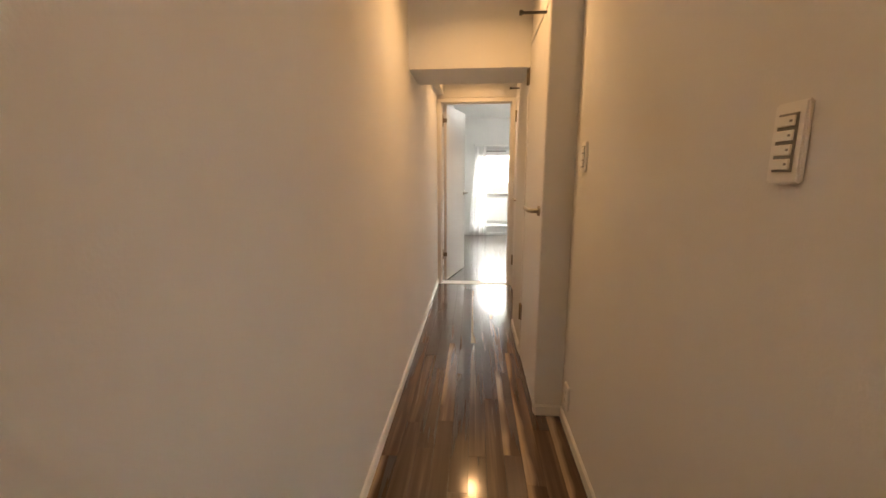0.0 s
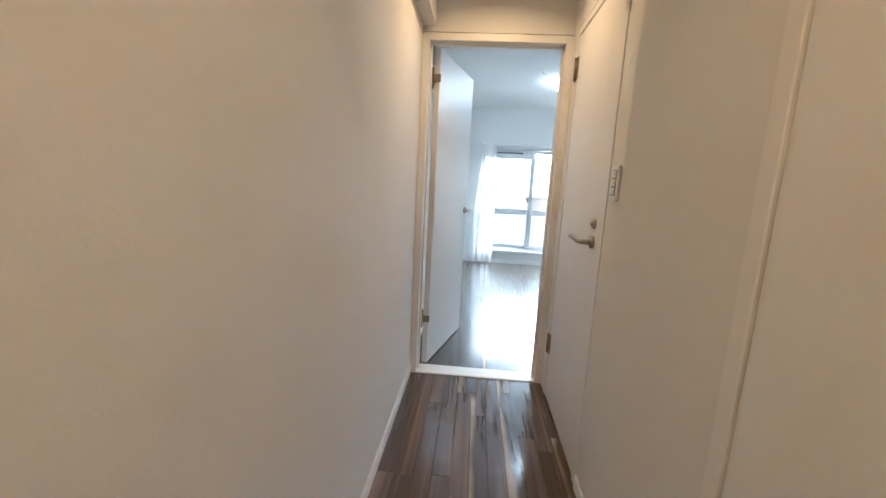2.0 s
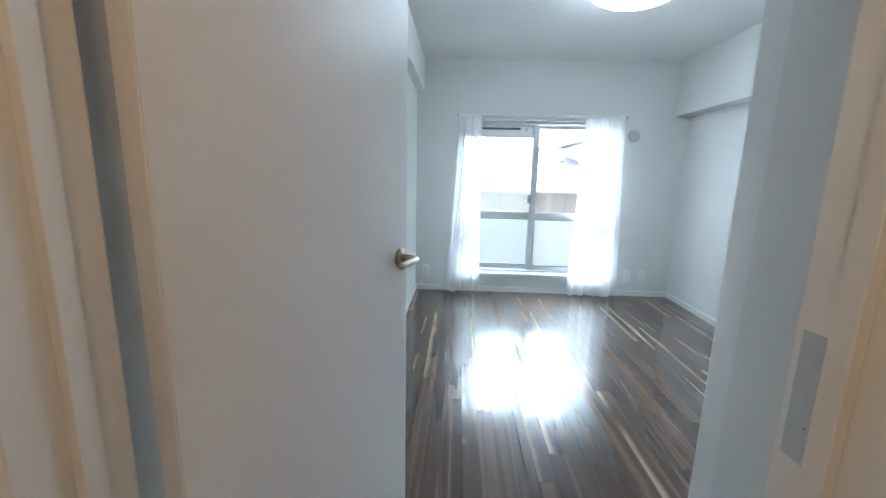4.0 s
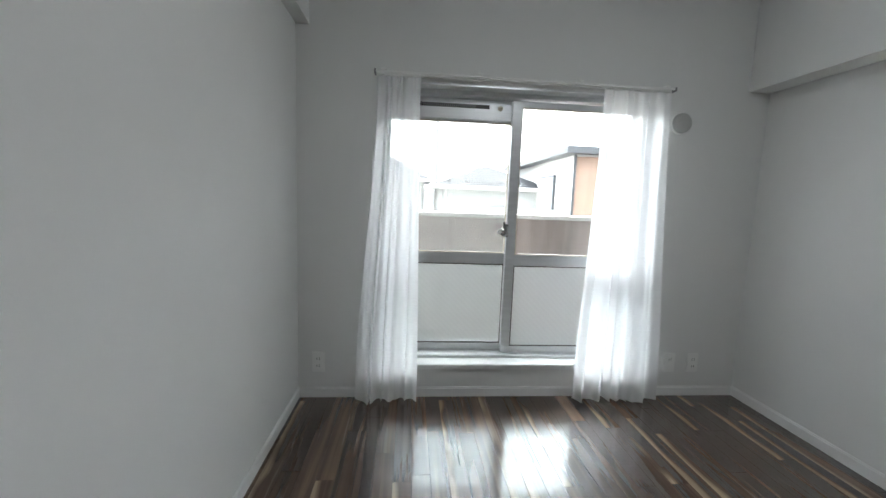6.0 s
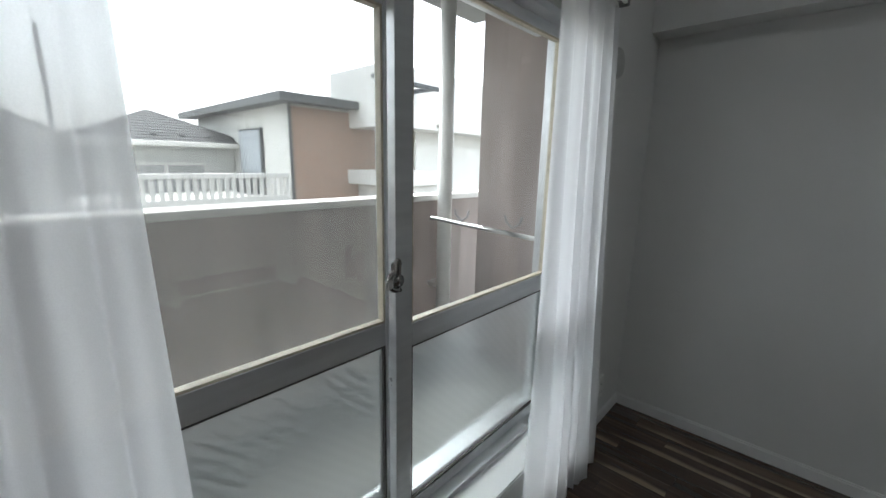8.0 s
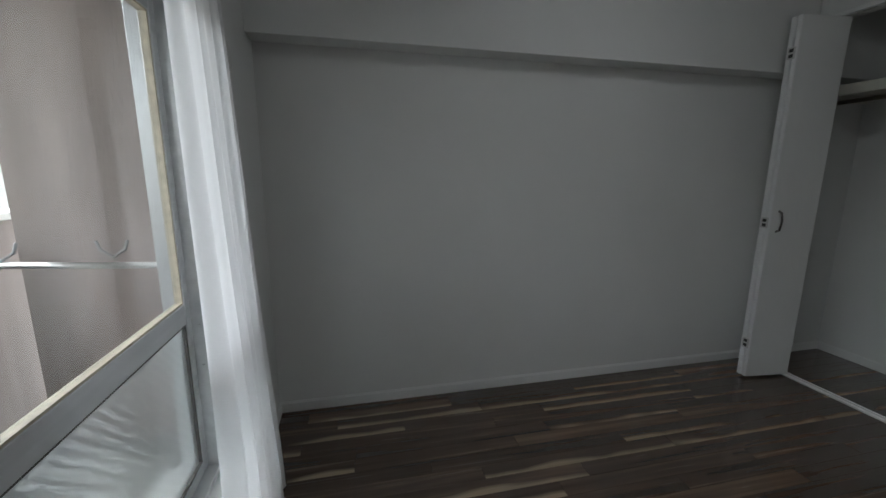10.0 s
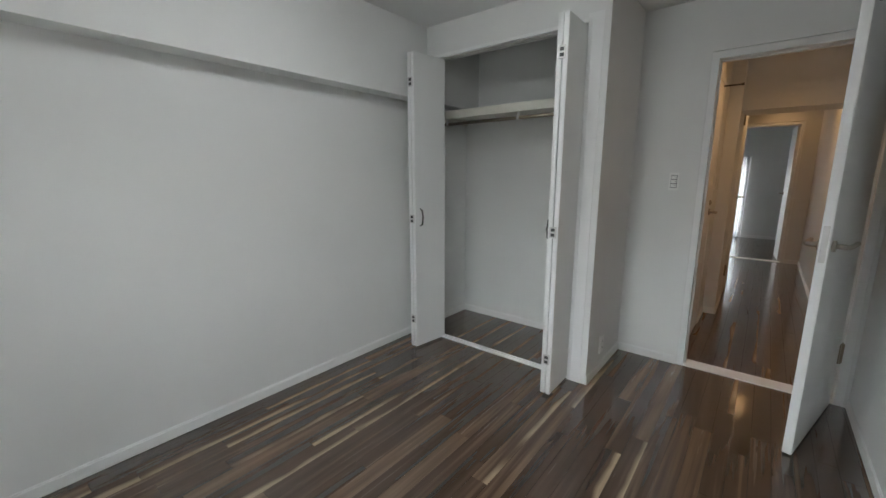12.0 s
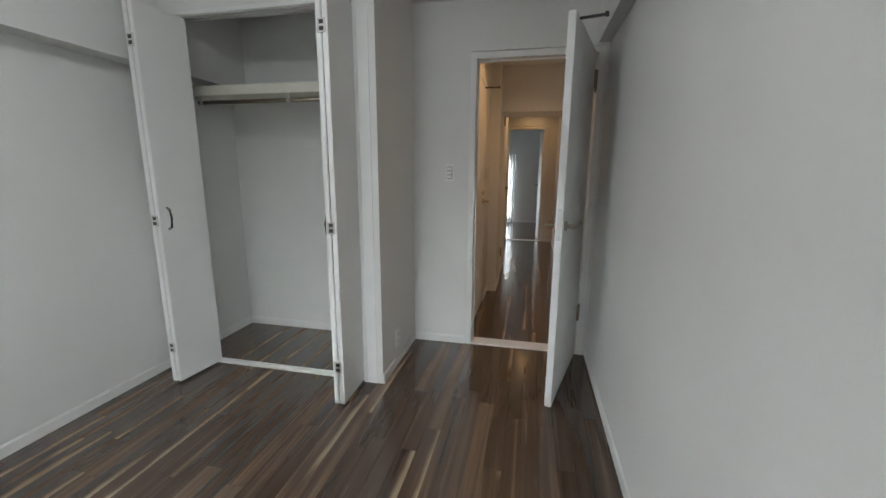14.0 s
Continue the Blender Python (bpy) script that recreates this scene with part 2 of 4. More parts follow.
def tube(points, r, seg=8):
    """A swept round bar through the points."""
    bm = bmesh.new()
    rings = []
    pts = [Vector(p) for p in points]
    for i, p in enumerate(pts):
        d = (pts[min(i + 1, len(pts) - 1)] - pts[max(i - 1, 0)]).normalized()
        q = d.to_track_quat("Z", "Y")
        rings.append([bm.verts.new(p + q @ Vector((r * math.cos(k * math.tau / seg), r * math.sin(k * math.tau / seg), 0))) for k in range(seg)])
    for a, b in zip(rings, rings[1:]):
        for k in range(seg):
            bm.faces.new((a[k], a[(k + 1) % seg], b[(k + 1) % seg], b[k]))
    bm.faces.new(rings[0][::-1])
    bm.faces.new(rings[-1])
    return bm


def lathe(profile, seg=32):
    """Turned about z: profile of (radius, height)."""
    bm = bmesh.new()
    rings = [[bm.verts.new((r * math.cos(k * math.tau / seg), r * math.sin(k * math.tau / seg), z)) for k in range(seg)] for r, z in profile]
    for a, b in zip(rings, rings[1:]):
        for k in range(seg):
            bm.faces.new((a[k], a[(k + 1) % seg], b[(k + 1) % seg], b[k]))
    bm.faces.new(rings[0][::-1])
    bm.faces.new(rings[-1])
    bmesh.ops.recalc_face_normals(bm, faces=bm.faces[:])
    return bm


def mesh_of(name, bm, material, smooth=False):
    me = bpy.data.meshes.new(name)
    bm.to_mesh(me)
    bm.free()
    me.materials.append(material)
    for p in me.polygons:
        p.use_smooth = smooth
    return me


def part(name, bm, material, parent, label="", smooth=False):
    ob = new(name, mesh_of(name, bm, material, smooth))
    ob.parent = parent
    return tagged(ob, label)


def thing(name, label, category, at=None, group="", kind=""):
    ob = new(name)
    ob.empty_display_size = 0.05
    if at is not None:
        ob.matrix_world = at
    return tagged(ob, label, category, group, kind)


def structure(name, bm, material, label, category="wall"):
    return tagged(new(name, mesh_of(name, bm, material)), label, category, kind="structure")


# ---- large structure ----
XL, XR, Y0, Y1, HR, HH = -0.02, 2.655, 0.12, 3.86, 2.34, 2.30
FX0, FX1, FY = 0.165, 0.868, -7.15   # far doorway and far wall
WX0, WX1, WZ0, WZ1 = 0.40, 2.04, 0.20, 1.79

structure("wall_west", boxes((XL - 0.12, 0.12, -0.02, XL, Y1 + 0.28, HR + 0.1)), WALLPAPER, "white textured wallpaper wall of the bedroom")
structure("wall_east", boxes((XR, 0.0, -0.02, XR + 0.12, Y1 + 0.28, HR + 0.1)), WALLPAPER, "white textured wallpaper wall beside the wardrobe")
structure("wall_north", boxes((XL, Y1, -0.02, WX0, Y1 + 0.28, HR + 0.1), (WX1, Y1, -0.02, XR, Y1 + 0.21, HR + 0.1),
                              (WX0, Y1, -0.02, WX1, Y1 + 0.28, WZ0), (WX0, Y1, WZ1, WX1, Y1 + 0.28, HR + 0.1)), WALLPAPER, "white papered wall round the balcony window")
structure("wall_south", boxes((0.83, 0, -0.02, XR, 0.12, HR + 0.1), (-0.14, 0, 2.03, 0.83, 0.12, HR + 0.1), (-0.14, 0, -0.02, 0.0, 0.12, 2.03)), WALLPAPER, "white papered wall with the bedroom doorway")
structure("wall_hall_west", boxes((-0.12, -4.50, -0.02, 0.0, 0.0, HR + 0.1)), WALLPAPER, "plain white papered hallway wall")
structure("wall_hall_east_1", boxes((0.868, -4.50, -0.02, 0.99, -2.5, HR + 0.1)), WALLPAPER, "white papered hallway wall with switches")
structure("wall_hall_east_2", boxes((0.733, -2.5, -0.02, 0.99, -2.49, HR + 0.1), (0.733, -1.77, -0.02, 0.99, -1.25, HR + 0.1), (0.733, -2.49, 2.03, 0.99, -1.77, HR + 0.1),
                                    # unseen backing added behind the closed door so no sky light leaks through its gaps
                                    (0.9, -2.49, -0.02, 0.99, -1.77, 2.03)), WALLPAPER, "white papered projecting hallway wall round a door")
structure("wall_hall_east_3", boxes((0.83, -1.25, -0.02, 0.99, -0.85, HR + 0.1), (0.83, -0.09, -0.02, 0.99, 0.0, HR + 0.1), (0.83, -0.85, 2.03, 0.99, -0.09, HR + 0.1),
                                    # added panel hidden behind the lavatory door, only there to block sky light
                                    (0.95, -0.85, -0.02, 0.99, -0.09, 2.03)), WALLPAPER, "white papered hallway wall round the lavatory door")
structure("wall_hall_south", boxes((-1.5, -4.62, -0.02, FX0, -4.50, HR + 0.1), (FX1, -4.62, -0.02, 3.0, -4.50, HR + 0.1), (FX0, -4.62, 2.03, FX1, -4.50, HR + 0.1)), WALLPAPER, "white papered wall at the hallway end")
structure("wall_far_west", boxes((-1.62, FY - 0.12, -0.02, -1.5, -4.50, HR + 0.1)), WALLPAPER, "white papered wall of the far room")
structure("wall_far_east", boxes((3.0, FY - 0.12, -0.02, 3.12, -4.50, HR + 0.1)), WALLPAPER, "white papered wall of the far room")
structure("wall_far_south", boxes((-1.5, FY - 0.12, -0.02, 0.87, FY, HR + 0.1), (2.05, FY - 0.12, -0.02, 3.0, FY, HR + 0.1), (0.87, FY - 0.12, -0.02, 2.05, FY, 0.12), (0.87, FY - 0.12, 1.58, 2.05, FY, HR + 0.1)), WALLPAPER, "white papered wall round the far window")
structure("wall_wardrobe_side", boxes((1.225, 0.12, 0.0, 1.325, 0.80, HR)), WALLPAPER, "white papered partition beside the wardrobe")
structure("wall_wardrobe_head", boxes((1.325, 0.72, 2.14, XR, 0.80, HR)), WALLPAPER, "white papered wall strip above the wardrobe")
structure("wall_wardrobe_end", boxes((2.475, 0.72, 0.0, XR, 0.80, 2.14)), WALLPAPER, "narrow white papered wall strip beside the wardrobe")
structure("ceiling", boxes((XL, Y0, HR, XR, Y1, HR + 0.08)), CEILING, "white papered bedroom ceiling", "ceiling")
structure("ceiling_hall", boxes((0.0, -4.50, HH, 0.99, 0.0, HH + 0.08)), CEILING, "white papered hallway ceiling", "ceiling")
structure("ceiling_far", boxes((-1.5, FY, HR, 3.0, -4.62, HR + 0.08)), CEILING, "white papered ceiling of the far room", "ceiling")
# added above the ceilings, out of view, to stop sky light entering over the walls
structure("roof_light_block", boxes((-1.8, -7.5, HR + 0.11, 3.3, 4.14, HR + 0.3)), SLAB, "unseen added slab above the rooms that keeps sky light out", "slab")
BEAM_E = 0.13
structure("beam_east", boxes((XR - BEAM_E, 0.80, 1.84, XR, Y1, HR)), WALLPAPER, "papered concrete beam along the wall top", "beam")
structure("beam_closet", boxes((XR - BEAM_E, 0.12, 1.84, XR, 0.72, HR)), WALLPAPER, "papered beam running on inside the wardrobe", "beam")
structure("beam_west", boxes((XL, Y0, 2.04, 0.05, Y1, HR)), WALLPAPER, "shallow papered beam along the wall top", "beam")
structure("beam_hall", boxes((0.0, -1.85, 1.86, 0.733, -1.43, HH)), WALLPAPER, "papered beam crossing the hallway ceiling", "beam")
structure("beam_hall_side", boxes((0.0, -1.43, 2.06, 0.07, 0.0, HH)), WALLPAPER, "shallow papered beam along the hallway wall", "beam")


def baseboard(x0, y0, x1, y1, side):
    """A skirting along a wall line; side: the way into the space."""
    bm = bmesh.new()
    sx, sy = side
    box(bm, min(x0, x1, x0 + sx * 0.009), min(y0, y1, y0 + sy * 0.009), 0.0, max(x0, x1, x1 + sx * 0.009), max(y0, y1, y1 + sy * 0.009), 0.052, 0.0015)
    box(bm, min(x0, x1, x0 + sx * 0.006), min(y0, y1, y0 + sy * 0.006), 0.052, max(x0, x1, x1 + sx * 0.006), max(y0, y1, y1 + sy * 0.006), 0.060, 0.0012)
    return structure("baseboard", bm, TRIM, "white moulded skirting board along the wall foot", "baseboard")


for seg in (((XL, Y0, XL, Y1), (1, 0)), ((XR, 0.80, XR, Y1), (-1, 0)), ((XL + 0.01, Y1, XR - 0.01, Y1), (0, -1)), ((0.84, Y0, 1.215, Y0), (0, 1)),
            ((1.225, Y0 + 0.01, 1.225, 0.80), (-1, 0)), ((1.335, Y0, XR - 0.01, Y0), (0, 1)), ((XR, Y0, XR, 0.72), (-1, 0)), ((1.325, Y0 + 0.01, 1.325, 0.72), (1, 0)),
            ((0, -4.50, 0, -0.005), (1, 0)), ((0.868, -4.495, 0.868, -2.51), (-1, 0)), ((0.735, -2.5, 0.868, -2.5), (0, -1)), ((0.733, -1.75, 0.733, -1.25), (-1, 0)),
            ((0.735, -1.25, 0.82, -1.25), (0, 1)), ((0.83, -1.24, 0.83, -0.87), (-1, 0)), ((0.01, -4.50, FX0 - 0.002, -4.50), (0, 1)), ((-1.5, FY, 3.0, FY), (0, 1))):
    baseboard(*seg[0], seg[1])

# floors: dark bed under the boards
floor = structure("floor", boxes((XL, Y0, -0.03, XR, Y1, -0.004)), GROOVE, "dark walnut plank floor with pale sapwood streaks", "floor")
floor_hall = structure("floor_hall", boxes((0.0, -4.50, -0.03, 0.868, 0.0, -0.004)), GROOVE, "dark walnut plank floor of the hallway", "floor")
floor_far = structure("floor_far", boxes((-1.5, FY, -0.03, 3.0, -4.62, -0.004)), GROOVE, "dark walnut plank floor of the far room", "floor")

# raised panel of wall above the curtain rail
structure("wall_panel", boxes((0.405, Y1 - 0.010, 1.83, 2.035, Y1, HR)), WALLPAPER, "slightly raised papered panel above the curtain rail")


# ---- doors ----
def door_frame(name, x0, x1, y0, y1, head, along_y=False, jamb=0.04, label="white door frame"):
    """Jambs, head and stops; the opening runs along x, or along y."""
    ob = thing(name, label, "door frame", kind="structure")
    d = 0.004
    if along_y:
        part("jamb", boxes((x0 - d, y0, 0, x1, y0 + jamb, head + jamb), bevel=0.002), TRIM, ob)
        part("jamb", boxes((x0 - d, y1 - jamb, 0, x1, y1, head + jamb), bevel=0.002), TRIM, ob)
        part("head", boxes((x0 - d, y0 + jamb, head, x1, y1 - jamb, head + jamb), bevel=0.002), TRIM, ob)
    else:
        part("jamb", boxes((x0, y0 - d, 0, x0 + jamb, y1 + d, head + jamb), bevel=0.002), TRIM, ob)
        part("jamb", boxes((x1 - jamb, y0 - d, 0, x1, y1 + d, head + jamb), bevel=0.002), TRIM, ob)
        part("head", boxes((x0 + jamb, y0 - d, head, x1 - jamb, y1 + d, head + jamb), bevel=0.002), TRIM, ob)
        part("door_stop", boxes((x0 + jamb, y0 + 0.05, 0, x0 + jamb + 0.012, y0 + 0.075, head), (x1 - jamb - 0.012, y0 + 0.05, 0, x1 - jamb, y0 + 0.075, head),
                                (x0 + jamb, y0 + 0.05, head - 0.012, x1 - jamb, y0 + 0.075, head), bevel=0.001), TRIM, ob)
    return ob


def lever(parent, x, z, side, turn, metal):
    """A bent lever handle on a round rose; side: +1 or -1 along local y; turn: the way that the lever points along local x."""
    y = 0.018 * side
    rose = part("rose", rods(((x, y, z), (x, y + 0.011 * side, z), 0.025), ((x, y + 0.011 * side, z), (x, y + 0.045 * side, z), 0.0115), seg=24), metal, parent, "", True)
    pts = [(x, y + 0.040 * side, z), (x + 0.002 * turn, y + 0.048 * side, z), (x + 0.010 * turn, y + 0.054 * side, z), (x + 0.030 * turn, y + 0.056 * side, z + 0.001), (x + 0.118 * turn, y + 0.060 * side, z + 0.006), (x + 0.122 * turn, y + 0.060 * side, z + 0.006)]
    part("lever", tube(pts, 0.0095, 10), metal, parent, "", True)
    return rose


def door_leaf(name, label, at, width, height, metal, lock=False, knob_x=None, arm=True, both=True, knob_z=1.0):
    """A flush door with its hinge edge on local x = 0, opening width along +x, thickness about y."""
    ob = thing(name, label, "door", at)
    part("leaf", boxes((0.0, -0.018, 0.008, width, 0.018, height), bevel=0.0025, seg=2), DOOR, ob)
    kx = width - 0.055 if knob_x is None else knob_x
    part("latch_plate", boxes((width, -0.011, 0.93, width + 0.0012, 0.011, 1.09)), STEEL, ob)
    sides = (-1, 1) if both else (-1,)
    for s in sides:
        lever(ob, kx, knob_z, s, -1, SATIN)
        if lock:
            part("thumb_turn", rods(((kx, 0.018 * s, 1.075), (kx, 0.027 * s, 1.075), 0.022), ((kx, 0.027 * s, 1.075), (kx, 0.034 * s, 1.075), 0.009), seg=20), SATIN, ob, "", True)
    part("kick_slot", boxes((width - 0.022, -0.0186, 0.94, width - 0.016, -0.018, 1.10)), PLASTIC, ob)
    for z in (0.265, height - 0.215):
        h = part("hinge", boxes((-0.032, -0.0235, z, -0.004, -0.0178, z + 0.11), (0.002, -0.0235, z, 0.030, -0.0178, z + 0.11), bevel=0.0008), metal, ob)
        part("knuckle", rods(((-0.001, -0.026, z), (-0.001, -0.026, z + 0.11), 0.008)), metal, h, "", True)
    if arm:
        part("stay_arm", boxes((width - 0.09, -0.135, height - 0.018, width - 0.076, -0.018, height - 0.008), (width - 0.096, -0.145, height - 0.02, width - 0.07, -0.13, height - 0.004), bevel=0.001), DARK, ob, "dark metal stay arm")
    return ob


# bedroom door, swung open into the room
bed_frame = door_frame("door_frame_bedroom", 0.0, 0.83, 0.0, 0.12, 1.985, label="white frame of the bedroom doorway")
for hz in (0.255, 1.755):
    hp = part("hinge_plate", boxes((0.046, 0.1255, hz + 0.04, 0.098, 0.1285, hz + 0.085), (0.041, 0.095, hz, 0.0432, 0.123, hz + 0.085), bevel=0.0008), BRASS, bed_frame, "bronze hinge plate")
    part("knuckle", rods(((0.049, 0.131, hz), (0.049, 0.131, hz + 0.085), 0.005)), BRASS, hp, "", True)
part("strike_plate", boxes((0.7885, 0.085, 0.94, 0.7903, 0.112, 1.08)), STEEL, bed_frame, "steel strike plate")
threshold = structure("threshold", boxes((0.04, 0.0, -0.004, 0.79, 0.12, 0.007), bevel=0.002), TRIM, "white flush threshold strip in the doorway", "threshold")
bed_angle = math.degrees(math.atan2(0.825 - 0.125, 0.262 - 0.074))
door_leaf("door_bedroom", "white flush bedroom door standing open into the room", pose(0.074, 0.134, 0, 0, 0, bed_angle) @ Matrix.Diagonal((1, -1, 1, 1)), 0.728, 1.985, BRASS)
# doors of the hall, closed, facing the hall
door_frame("door_frame_store", 0.733, 0.90, -2.49, -1.77, 1.985, True, 0.035, "white frame round the hallway store door")
door_leaf("door_store", "white flush closed door with lever handle in the hallway", pose(0.751, -1.808, 0, 0, 0, -90), 0.644, 1.98, BRASS, both=False, knob_z=1.05)
door_frame("door_frame_lavatory", 0.83, 0.95, -0.85, -0.09, 1.985, True, 0.035, "white frame round the lavatory door")
door_leaf("door_lavatory", "white flush closed lavatory door with lock above the lever", pose(0.848, -0.128, 0, 0, 0, -90), 0.684, 1.98, BRASS, lock=True, both=False, knob_x=0.60)
# door at the hallway end, open into the far room
door_frame("door_frame_far", FX0, FX1, -4.62, -4.50, 1.985, label="white frame of the doorway at the hallway end")
structure("threshold_far", boxes((FX0 + 0.04, -4.62, -0.004, FX1 - 0.04, -4.50, 0.007), bevel=0.002), TRIM, "white flush threshold strip at the hallway end", "threshold")
door_leaf("door_far", "white flush door standing open into the far room", pose(FX0 + 0.055, -4.635, 0, 0, 0, -86), 0.57, 1.985, BRASS)


# ---- hall fixtures ----
def wall_switch(name, label, at, rows=3, w=0.07, h=0.12):
    """A wall plate whose face looks along local -y, with stacked rocker keys."""
    ob = thing(name, label, "light switch", at)
    part("plate", boxes((-w / 2, -0.010, -h / 2, w / 2, 0, h / 2), bevel=0.003, seg=2), PLASTIC, ob)
    part("surround", boxes((-w * 0.31, -0.0115, -h * 0.36, w * 0.31, -0.010, h * 0.36), bevel=0.0008), GREYPL, ob)
    kh = h * 0.70 / rows
    for i in range(rows):
        z = -h * 0.35 + i * kh
        k = part("key", boxes((-w * 0.28, -0.0145, z + 0.0025, w * 0.26, -0.0115, z + kh - 0.0025), bevel=0.0012), PLASTIC, ob)
        part("mark", boxes((w * 0.12, -0.0149, z + kh * 0.42, w * 0.20, -0.0145, z + kh * 0.58)), GREYPL, k)
    return ob


def outlet(name, label, at, wide=0.07, slots=2):
    ob = thing(name, label, "wall outlet", at)
    part("plate", boxes((-wide / 2, -0.011, -0.06, wide / 2, 0, 0.06), bevel=0.003, seg=2), PLASTIC, ob)
    part("insert", boxes((-wide * 0.31, -0.0130, -0.044, wide * 0.31, -0.011, 0.044), bevel=0.001), PLASTIC, ob)
    for i in range(slots):
        z = 0.022 - i * 0.044
        part("socket", boxes((-0.0085, -0.0134, z - 0.008, -0.006, -0.0130, z + 0.006), (0.006, -0.0134, z - 0.008, 0.008, -0.0130, z + 0.008)), DARK, ob)
    return ob


EASTFACE, WESTFACE = 90, -90   # turns that make a plate look to +x or -x
wall_switch("light_switch", "white wall switch with three rocker keys", pose(0.868, -2.67, 1.30, 0, 0, WESTFACE), 3)
wall_switch("light_switch", "white wall switch with four keys in the hallway", pose(0.868, -3.775, 1.27, 0, 0, WESTFACE), 4, 0.062, 0.115)
wall_switch("light_switch", "white wall switch beside the lavatory door", pose(0.83, -0.925, 1.235, 0, 0, WESTFACE), 3)
wall_switch("light_switch", "white wall switch beside the bedroom door", pose(0.962, 0.12, 1.255, 0, 0, 180), 3, 0.06, 0.115)
outlet("wall_outlet", "white hallway outlet low on the wall", pose(0.868, -2.62, 0.18, 0, 0, WESTFACE))
outlet("wall_outlet", "white outlet low on the wardrobe partition", pose(1.225, 0.55, 0.19, 0, 0, WESTFACE))
outlet("wall_outlet", "white outlet near the curtain foot", pose(0.095, Y1, 0.215, 0, 0, 0))
outlet("wall_outlet", "white aerial outlet beside the window", pose(2.215, Y1, 0.215, 0, 0, 0), slots=1)
outlet("wall_outlet", "white double outlet near the room corner", pose(2.365, Y1, 0.215, 0, 0, 0))

for dy in DOWN_Y:
    d = thing("downlight", "small round recessed warm ceiling downlight", "ceiling light", pose(0.42, dy, HH), group="hallway downlights")
    part("rim", lathe([(0.060, 0.0), (0.060, -0.004), (0.050, -0.007), (0.046, -0.006), (0.046, 0.0)]), PLASTIC, d, "", True)
    part("bulb", lathe([(0.042, -0.001), (0.040, -0.006), (0.02, -0.011), (0.004, -0.012)]), GLOW_HALL, d, "warm glowing bulb", True)

# ---- bedroom ceiling ----
lampob = thing("ceiling_lamp", "round white lit ceiling lamp with domed cover", "ceiling light", pose(1.40, 2.22, HR))
part("base_ring", lathe([(0.20, 0.0), (0.215, -0.012), (0.215, -0.03), (0.19, -0.034)]), PLASTIC, lampob, "", True)
part("cover", lathe([(0.255, -0.028), (0.262, -0.045), (0.245, -0.075), (0.20, -0.10), (0.13, -0.118), (0.06, -0.125), (0.005, -0.126)], 48), GLOW_ROOM, lampob, "glowing domed white cover", True)
hook = thing("ceiling_hook", "thin white hanging hook on the ceiling", "hook", pose(0.92, 1.75, HR))
part("stem", tube([(0, 0, 0), (0, 0, -0.03), (0.01, 0, -0.05), (0.03, 0, -0.055), (0.035, 0, -0.045)], 0.003), GREYPL, hook, "", True)
alarm = thing("smoke_alarm", "small round white smoke alarm on the ceiling", "smoke alarm", pose(0.74, 1.05, HR))
part("body", lathe([(0.05, 0.0), (0.05, -0.02), (0.035, -0.032), (0.005, -0.034)]), PLASTIC, alarm, "", True)

# ---- window ----
win = thing("window_1", "aluminium sliding balcony window with frosted lower panes", "window", pose(0, 0.020, 0), kind="structure")
part("window_frame", boxes((WX0, 3.93, WZ0, WX0 + 0.03, 4.10, WZ1), (WX1 - 0.03, 3.93, WZ0, WX1, 4.05, WZ1), (WX0 + 0.03, 3.93, WZ1 - 0.035, WX1 - 0.03, 4.10, WZ1),
                           (WX0 + 0.03, 3.93, WZ0, WX1 - 0.03, 4.10, WZ0 + 0.022), (WX0 + 0.03, 4.015, WZ0 + 0.022, WX1 - 0.03, 4.021, WZ0 + 0.032), bevel=0.002), ALU, win)
part("window_sill", boxes((WX0 - 0.02, 3.822, WZ0 - 0.028, WX1 + 0.02, 3.935, WZ0 + 0.002), bevel=0.004, seg=2), TRIM, win, "white painted wooden sill")
part("window_lining", boxes((WX0, 3.841, WZ0 + 0.002, WX0 + 0.012, 3.93, WZ1), (WX1 - 0.012, 3.841, WZ0 + 0.002, WX1, 3.93, WZ1), (WX0 + 0.012, 3.841, WZ1 - 0.012, WX1 - 0.012, 3.93, WZ1)), ALU, win)
MX = 1.215
MZ0, MZ1 = 0.775, 0.842


